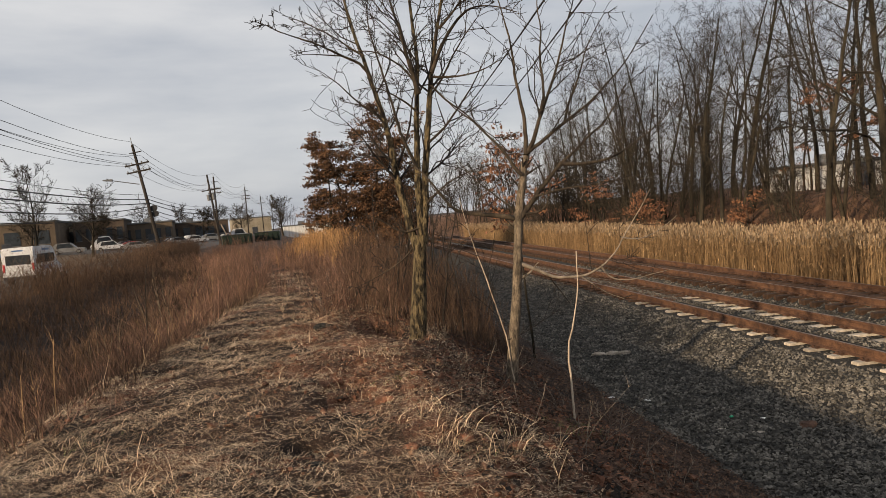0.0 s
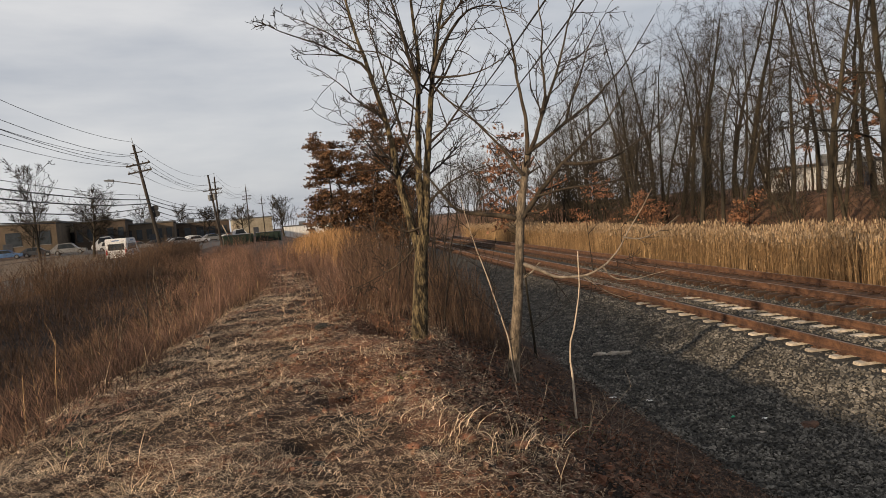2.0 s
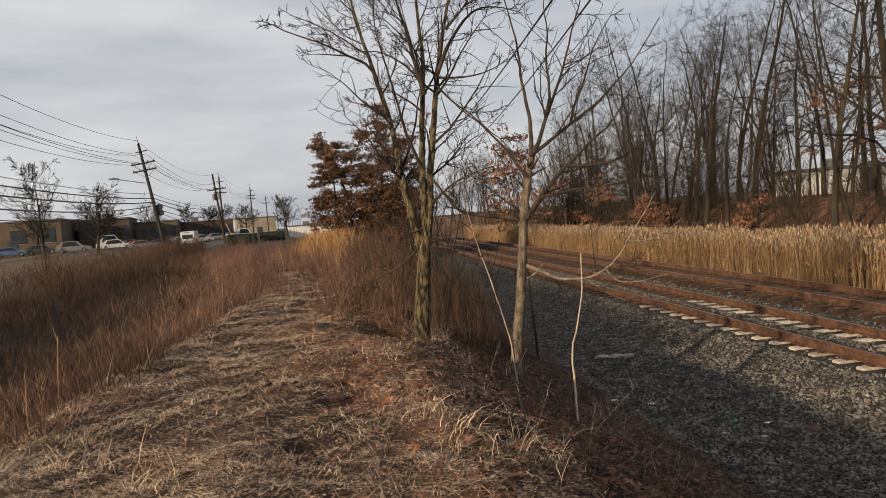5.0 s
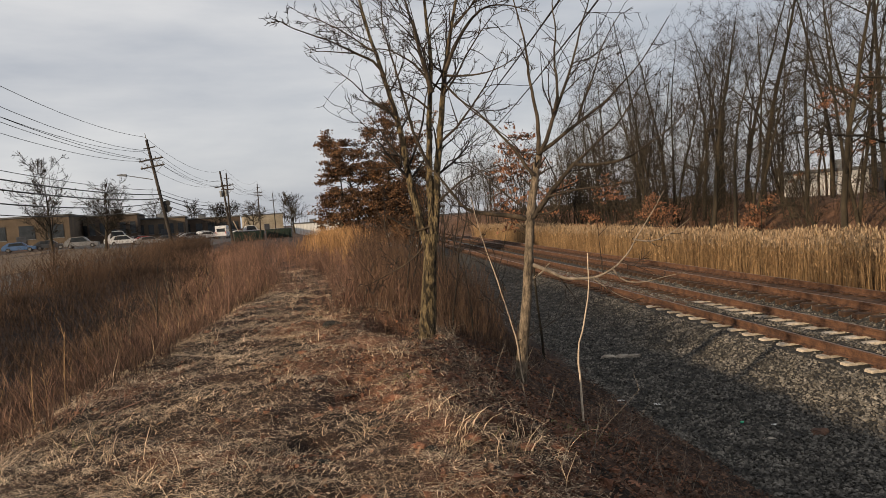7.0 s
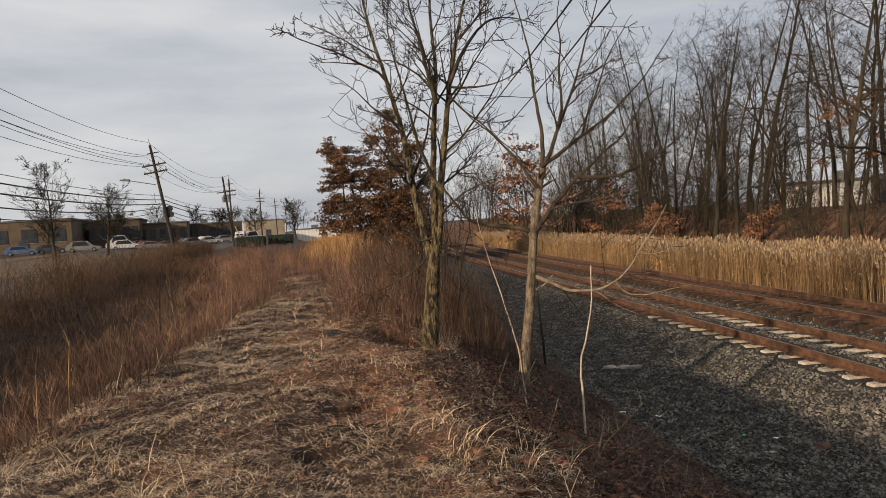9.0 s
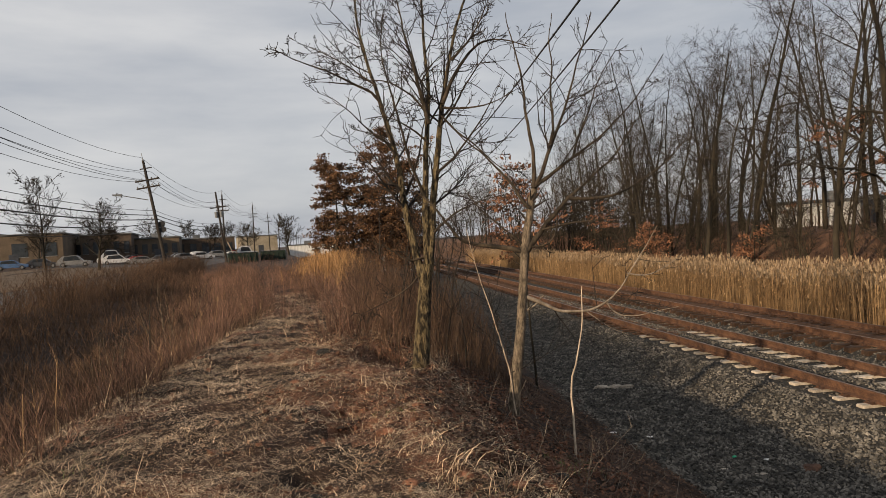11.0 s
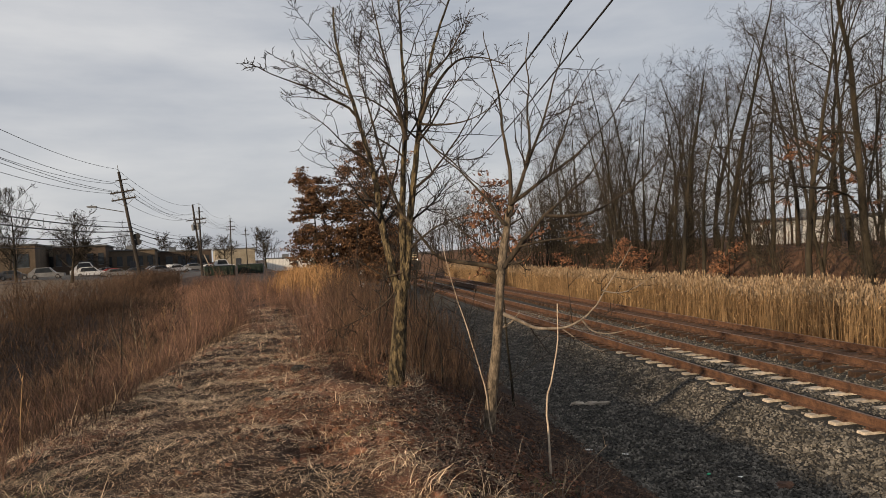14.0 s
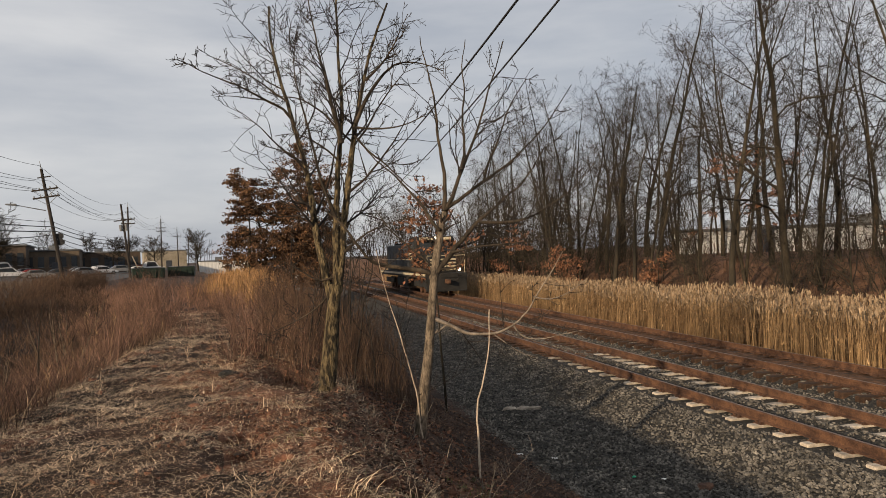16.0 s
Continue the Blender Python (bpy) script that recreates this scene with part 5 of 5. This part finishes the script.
OAK = dict(FOREST, count=(1, 30, 7, 3), first=(0, 0.12, 0.15, 0.15), angle=((0, 0), (74, 10), (50, 12), (45, 15)), ratio=(1, 0.43, 0.42, 0.4), lift=(0.02, 0.03, 0.02, 0.0))
for x, y, h, s in ((-1.9, 45, 10.3, 2), (-4.3, 46, 8.6, 3), (0.9, 48.5, 8.6, 4), (-5.6, 44.3, 6.2, 5), (-3.0, 42.5, 5.4, 6), (-0.6, 43.2, 5.2, 1)):
    leafy("oak_tree", (x, y, float(ground_z(x, y))), h, 0.16, 400 + s, M_OAKLEAF, 0.10, int(1400 * h),  "oak hung with withered brown leaves", OAK)
BEECH = dict(FOREST, k=(6, 5, 4, 3), count=(1, 14, 5, 2), first=(0, 0.15, 0.2, 0.2), ratio=(1, 0.5, 0.5, 0.4), angle=((0, 0), (60, 18), (50, 15), (45, 15)), wander=(0.14, 0.2, 0.25, 0.25))
for x, y, h, s in ((15.6, 26, 3.2, 1), (19.2, 23.5, 7.5, 2), (12.8, 31.5, 3.6, 3), (13.5, 41, 5.0, 4), (14.6, 36, 4.0, 5), (22, 15, 3.0, 6)):
    leafy("beech_sapling", (x, y, float(ground_z(x, y))), h, 0.06, 420 + s, M_BEECH, 0.085, int(260 * h), "young beech with papery orange-brown leaves", BEECH)

leafy("oak_sapling", (-6.1, 4.8, float(ground_z(-6.1, 4.8))), 4.35, 0.03, 441, M_BEECH, 0.048, 1000, "oak sapling holding a few orange-brown leaves", dict(LIMB_SPEC, k=(7, 5, 4, 3), wander=(0.03, 0.15, 0.2, 0.25), count=(1, 16, 3, 1.5), first=(0, 0.6, 0.2, 0.2), ratio=(1, 0.27, 0.5, 0.4)))
SAPLING = dict(LIMB_SPEC, k=(7, 5, 4, 3), count=(1, 7, 3, 1), first=(0, 0.3, 0.2, 0.2), angle=((0, 0), (35, 10), (40, 12), (45, 15)), min_r=0.003)
for i, (x, y, h) in enumerate(((-8.3, 3.2, 3.2), (-8.0, 4.4, 2.6), (-8.6, 5.2, 3.6), (-7.7, 6.0, 3.0), (-7.4, 7.6, 3.8), (-8.9, 3.9, 2.4), (-7.2, 9.5, 4.2), (-8.1, 2.6, 2.0), (-13.5, 7.8, 2.8), (-7.9, 5.1, 2.2), (-6.9, 11, 4.0), (-7.6, 8.6, 2.6), (-6.6, 9.8, 4.4), (-7.1, 6.8, 3.4), (-6.2, 13, 4.6), (-8.4, 6.6, 3.0), (-7.9, 10, 3.6))):
    t, _ = make_tree("sapling", 460 + i, h, 0.022, SAPLING, M_TWIG, M_TWIG, "slender bare sapling in the slope scrub", "tree", "saplings on the slope", 1)
    t.matrix_basis = pose(x, y, float(ground_z(x, y)))

BUSH = dict(SAPLING, spread=0.34, wander=(0.1, 0.13, 0.2, 0.25), count=(1, 6, 3, 1), first=(0, 0.35, 0.2, 0.2))
for i, (x, y, h) in enumerate(((-13.5, 11.6, 2.5), (-14.4, 9.0, 1.6))):
    t, _ = make_tree("bare_bush", 490 + i, h, 0.02, BUSH, M_BARK2, M_TWIG, "bare many-stemmed bush standing in the thicket", "bush", "bushes in the thicket", 8)
    t.matrix_basis = pose(x, y, float(ground_z(x, y)))

# ---- green skips beside the road ----
for x, y, w, turn in ((-13.0, 74, 3.2, 5), (-9.6, 77, 2.8, -5)):
    t = thing("skip", pose(x, y, float(ground_z(x, y)), 0, 0, turn), "dark green steel waste skip", "skip", "skips by the road")
    part("tub", prism([(-1.0, 0.1), (1.0, 0.1), (1.15, 1.15), (-1.15, 1.15)], w, None, 0.03), M_GREENPAINT, t)
    part("lid", box((w, 2.3, 0.06), (0, 0, 1.18), 0.02), M_DARKPAINT, t)
    for i in range(5):
        part("rib", box((0.08, 0.1, 0.95), (-w / 2 + 0.3 + i * (w - 0.6) / 4, -1.12, 0.62), 0.01), M_GREENPAINT, t)


# ---- litter and stones by the track ----
def lump(name, x, y, z, size, material, label, category, seed, flat=0.6):
    bm = bmesh.new()
    bmesh.ops.create_icosphere(bm, subdivisions=2, radius=1.0)
    rr = np.random.default_rng(seed)
    off = rr.uniform(0, 50, 3)
    for v in bm.verts:
        s = 1 + 0.45 * noise.noise(v.co * 1.4 + Vector(off))
        v.co = Vector((v.co.x * size[0] * s, v.co.y * size[1] * s, v.co.z * size[2] * s))
    ob = part(name, bm, material)
    ob.matrix_basis = pose(x, y, z, 0, 0, rr.uniform(-30, 30))
    return tagged(ob, label, category)


for i, u in enumerate((0.0, 0.33, 0.66)):
    lump("stone_slab", -4.35 + 0.75 * u, 5.62 - 0.32 * u, -0.27, (0.16, 0.07, 0.05), M_TIE, "pale flat stone lying on the ballast", "stone", 500 + i)
for i, (x, y, sx, sy, mt, nm, lb, ct) in enumerate((
        (-5.75, 2.5, 0.09, 0.035, M_LITTER, "paper_scrap", "white paper scrap on the ballast", "litter"), (-5.3, 2.1, 0.05, 0.03, M_LITTER, "paper_scrap", "small white scrap on the ballast", "litter"),
        (-4.45, 0.45, 0.04, 0.03, M_LITTER, "plastic_cup_lid", "white plastic scrap on the ballast", "litter"), (-4.75, 0.75, 0.035, 0.03, M_GREENLIT, "bottle_cap", "bright green plastic cap on the ballast", "litter"),
        (-4.9, 0.0, 0.09, 0.04, M_TIE, "concrete_chip", "grey concrete chip on the ballast", "stone"), (-5.2, 0.35, 0.05, 0.03, M_TIE, "concrete_chip", "grey concrete chip on the ballast", "stone"))):
    lump(nm, x, y, float(bed_z(np.array(x), np.array(y))) + 0.012, (sx, sy, 0.014), mt, lb, ct, 520 + i)
for i, (x, y, s) in enumerate(((-10.42, -2.0, 0.14), (-10.62, -1.95, 0.10), (-9.45, -2.95, 0.14), (-10.3, 2.6, 0.14), (-8.85, -2.6, 0.08), (-10.9, -3.3, 0.06), (-9.55, -2.9, 0.06), (-10.2, -3.5, 0.05))):
    lump("dark_stone", x, y, float(ground_z(x, y)) + 0.01, (s, s * 0.7, s * 0.45), M_BALLAST, "dark broken stone half sunk in the soil", "stone", 540 + i)
for i in range(22):
    x, y = random.uniform(-11.2, -8.6), random.uniform(-4.2, 1.5)
    s = random.uniform(0.025, 0.065)
    lump("clay_lump", x, y, float(ground_z(x, y)), (s * 1.3, s * 0.8, s * 0.6), M_CLAY, "crumbly red clay lump on the bank", "soil", 560 + i)
lump("rust_heap", -4.15, -0.05, -0.29, (0.16, 0.12, 0.04), M_RAIL, "low heap of rusty flakes on the ballast", "debris", 590)

# ---- locomotive ----
def locomotive():
    """A road-switcher diesel; it faces -y, its nose at y = 0."""
    t = thing("locomotive", (0, 0, 0), "black diesel locomotive with a cream striped cab front", "locomotive")
    part("underframe", box((3.0, 18.5, 0.35), (0, 9.25, 1.35), 0.04), M_LOCO, t)
    for s in (-1, 1):
        part("sill_stripe", box((0.03, 18.2, 0.16), (s * 1.51, 9.25, 1.42), 0.005), M_LOCOCREAM, t, "cream stripe along the sill")
        part("handrail", cyl(0.02, 0.02, 13.5, (s * 1.45, 11, 2.5), (90, 0, 0), 6), M_LOCOCREAM, t)
        part("number_panel", box((0.04, 1.1, 0.55), (s * 1.49, 4.9, 2.75), 0.01), M_LOCOCREAM, t, "cream panel on the cab side")
    part("short_hood", prism([(0.9, 1.5), (2.9, 1.5), (2.9, 3.0), (1.1, 2.85), (0.9, 2.6)], 1.9, None, 0.08), M_LOCO, t)
    for i in range(4):
        part("nose_stripe", box((1.9, 0.04, 0.11), (0, 0.885, 1.75 + 0.24 * i), 0.005), M_LOCOCREAM, t, "cream warning stripe")
    cab = part("cab", prism([(2.9, 1.5), (5.6, 1.5), (5.6, 3.95), (5.2, 4.2), (3.3, 4.2), (2.9, 3.9)], 2.95, None, 0.06), M_LOCO, t)
    part("cab_roof_edge", box((2.4, 0.05, 0.2), (0, 2.9, 4.02), 0.02), M_LOCOCREAM, cab, "cream number boards")
    for s in (-1, 1):
        part("windscreen", box((0.95, 0.06, 0.75), (s * 0.72, 2.885, 3.4), 0.04), M_GLASS, cab)
        part("side_window", box((0.05, 1.4, 0.75), (s * 1.475, 4.2, 3.4), 0.04), M_GLASS, cab)
        part("ditch_light", cyl(0.10, 0.10, 0.12, (s * 0.95, 0.05, 1.75), (90, 0, 0), 12), M_LAMP, t, "lit ditch light")
        part("step", box((0.5, 0.5, 1.0), (s * 1.2, 0.45, 0.95), 0.03), M_LOCO, t)
    part("headlight", cyl(0.14, 0.14, 0.1, (0, 2.87, 4.02), (90, 0, 0), 12), M_LAMP, t, "lit headlight")
    part("long_hood", box((1.95, 12.2, 2.2), (0, 11.7, 2.65), 0.1), M_LOCOGREY, t, "dull grey engine hood")
    for i in range(8):
        part("hood_door", box((1.99, 1.2, 1.7), (0, 6.6 + i * 1.45, 2.6), 0.02), M_LOCOGREY, t)
    for yy in (8, 12, 16):
        part("roof_fan", cyl(0.6, 0.6, 0.22, (0, yy, 3.82), seg=16), M_LOCO, t)
    for s in (-1, 1):
        part("grab_rail", cyl(0.022, 0.022, 1.25, (s * 1.35, 0.05, 2.15), seg=6), M_LOCOCREAM, t, "cream upright grab rail")
        for i in range(3):
            part("step_edge", box((0.5, 0.06, 0.05), (s * 1.2, 0.2, 0.55 + 0.3 * i), 0.005), M_LOCOCREAM, t, "pale step edge")
    part("front_rail", cyl(0.022, 0.022, 2.7, (0, 0.05, 2.75), (0, 90, 0), 6), M_LOCOCREAM, t, "cream front handrail")
    part("sun_visor", box((2.5, 0.35, 0.05), (0, 2.75, 3.86), 0.01), M_LOCO, t)
    part("pilot", prism([(-0.1, 0.25), (0.25, 0.25), (0.25, 1.3), (0.05, 1.3)], 2.9, None, 0.02), M_LOCO, t)
    part("coupler", box((0.3, 0.6, 0.3), (0, -0.3, 0.95), 0.06), M_RAIL, t)
    part("fuel_tank", box((2.6, 4.4, 0.85), (0, 9.3, 0.78), 0.15), M_LOCO, t)
    for yc in (3.2, 15.3):
        for s in (-1, 1):
            truck = part("truck_frame", box((0.18, 3.9, 0.45), (s * 1.15, yc, 0.72), 0.06), M_LOCO, t)
            for dy in (-1.35, 0, 1.35):
                part("wheel", cyl(0.5, 0.5, 0.14, (s * 0.76, yc + dy, 0.5), (0, 90, 0), 20), M_RAIL, truck)
    return t


loco = locomotive()


def loco_pose(t):
    """The nose's place at t seconds, at an even speed along the far track."""
    y = 38.0 + (16.0 - t) * 28.0
    turn = bend_turn(y + 8)
    return pose(3.6 + bend_at(y), y, 0.185, 0, 0, turn)


def van_pose(t):
    y = float(np.interp(t, (0, 4, 7, 16), (46.2, 92.1, 132, 252)))
    x = -25.9 + 0.0806 * (y - 46.2)
    return pose(x, y, float(ground_z(x, y)) + 0.045, 0.37, 0, -4.6)


def motions():
    times = [0.5 * i for i in range(33)]
    walk(loco, [(t, loco_pose(t)) for t in times])
    walk(van, [(t, van_pose(t)) for t in times])


motions()
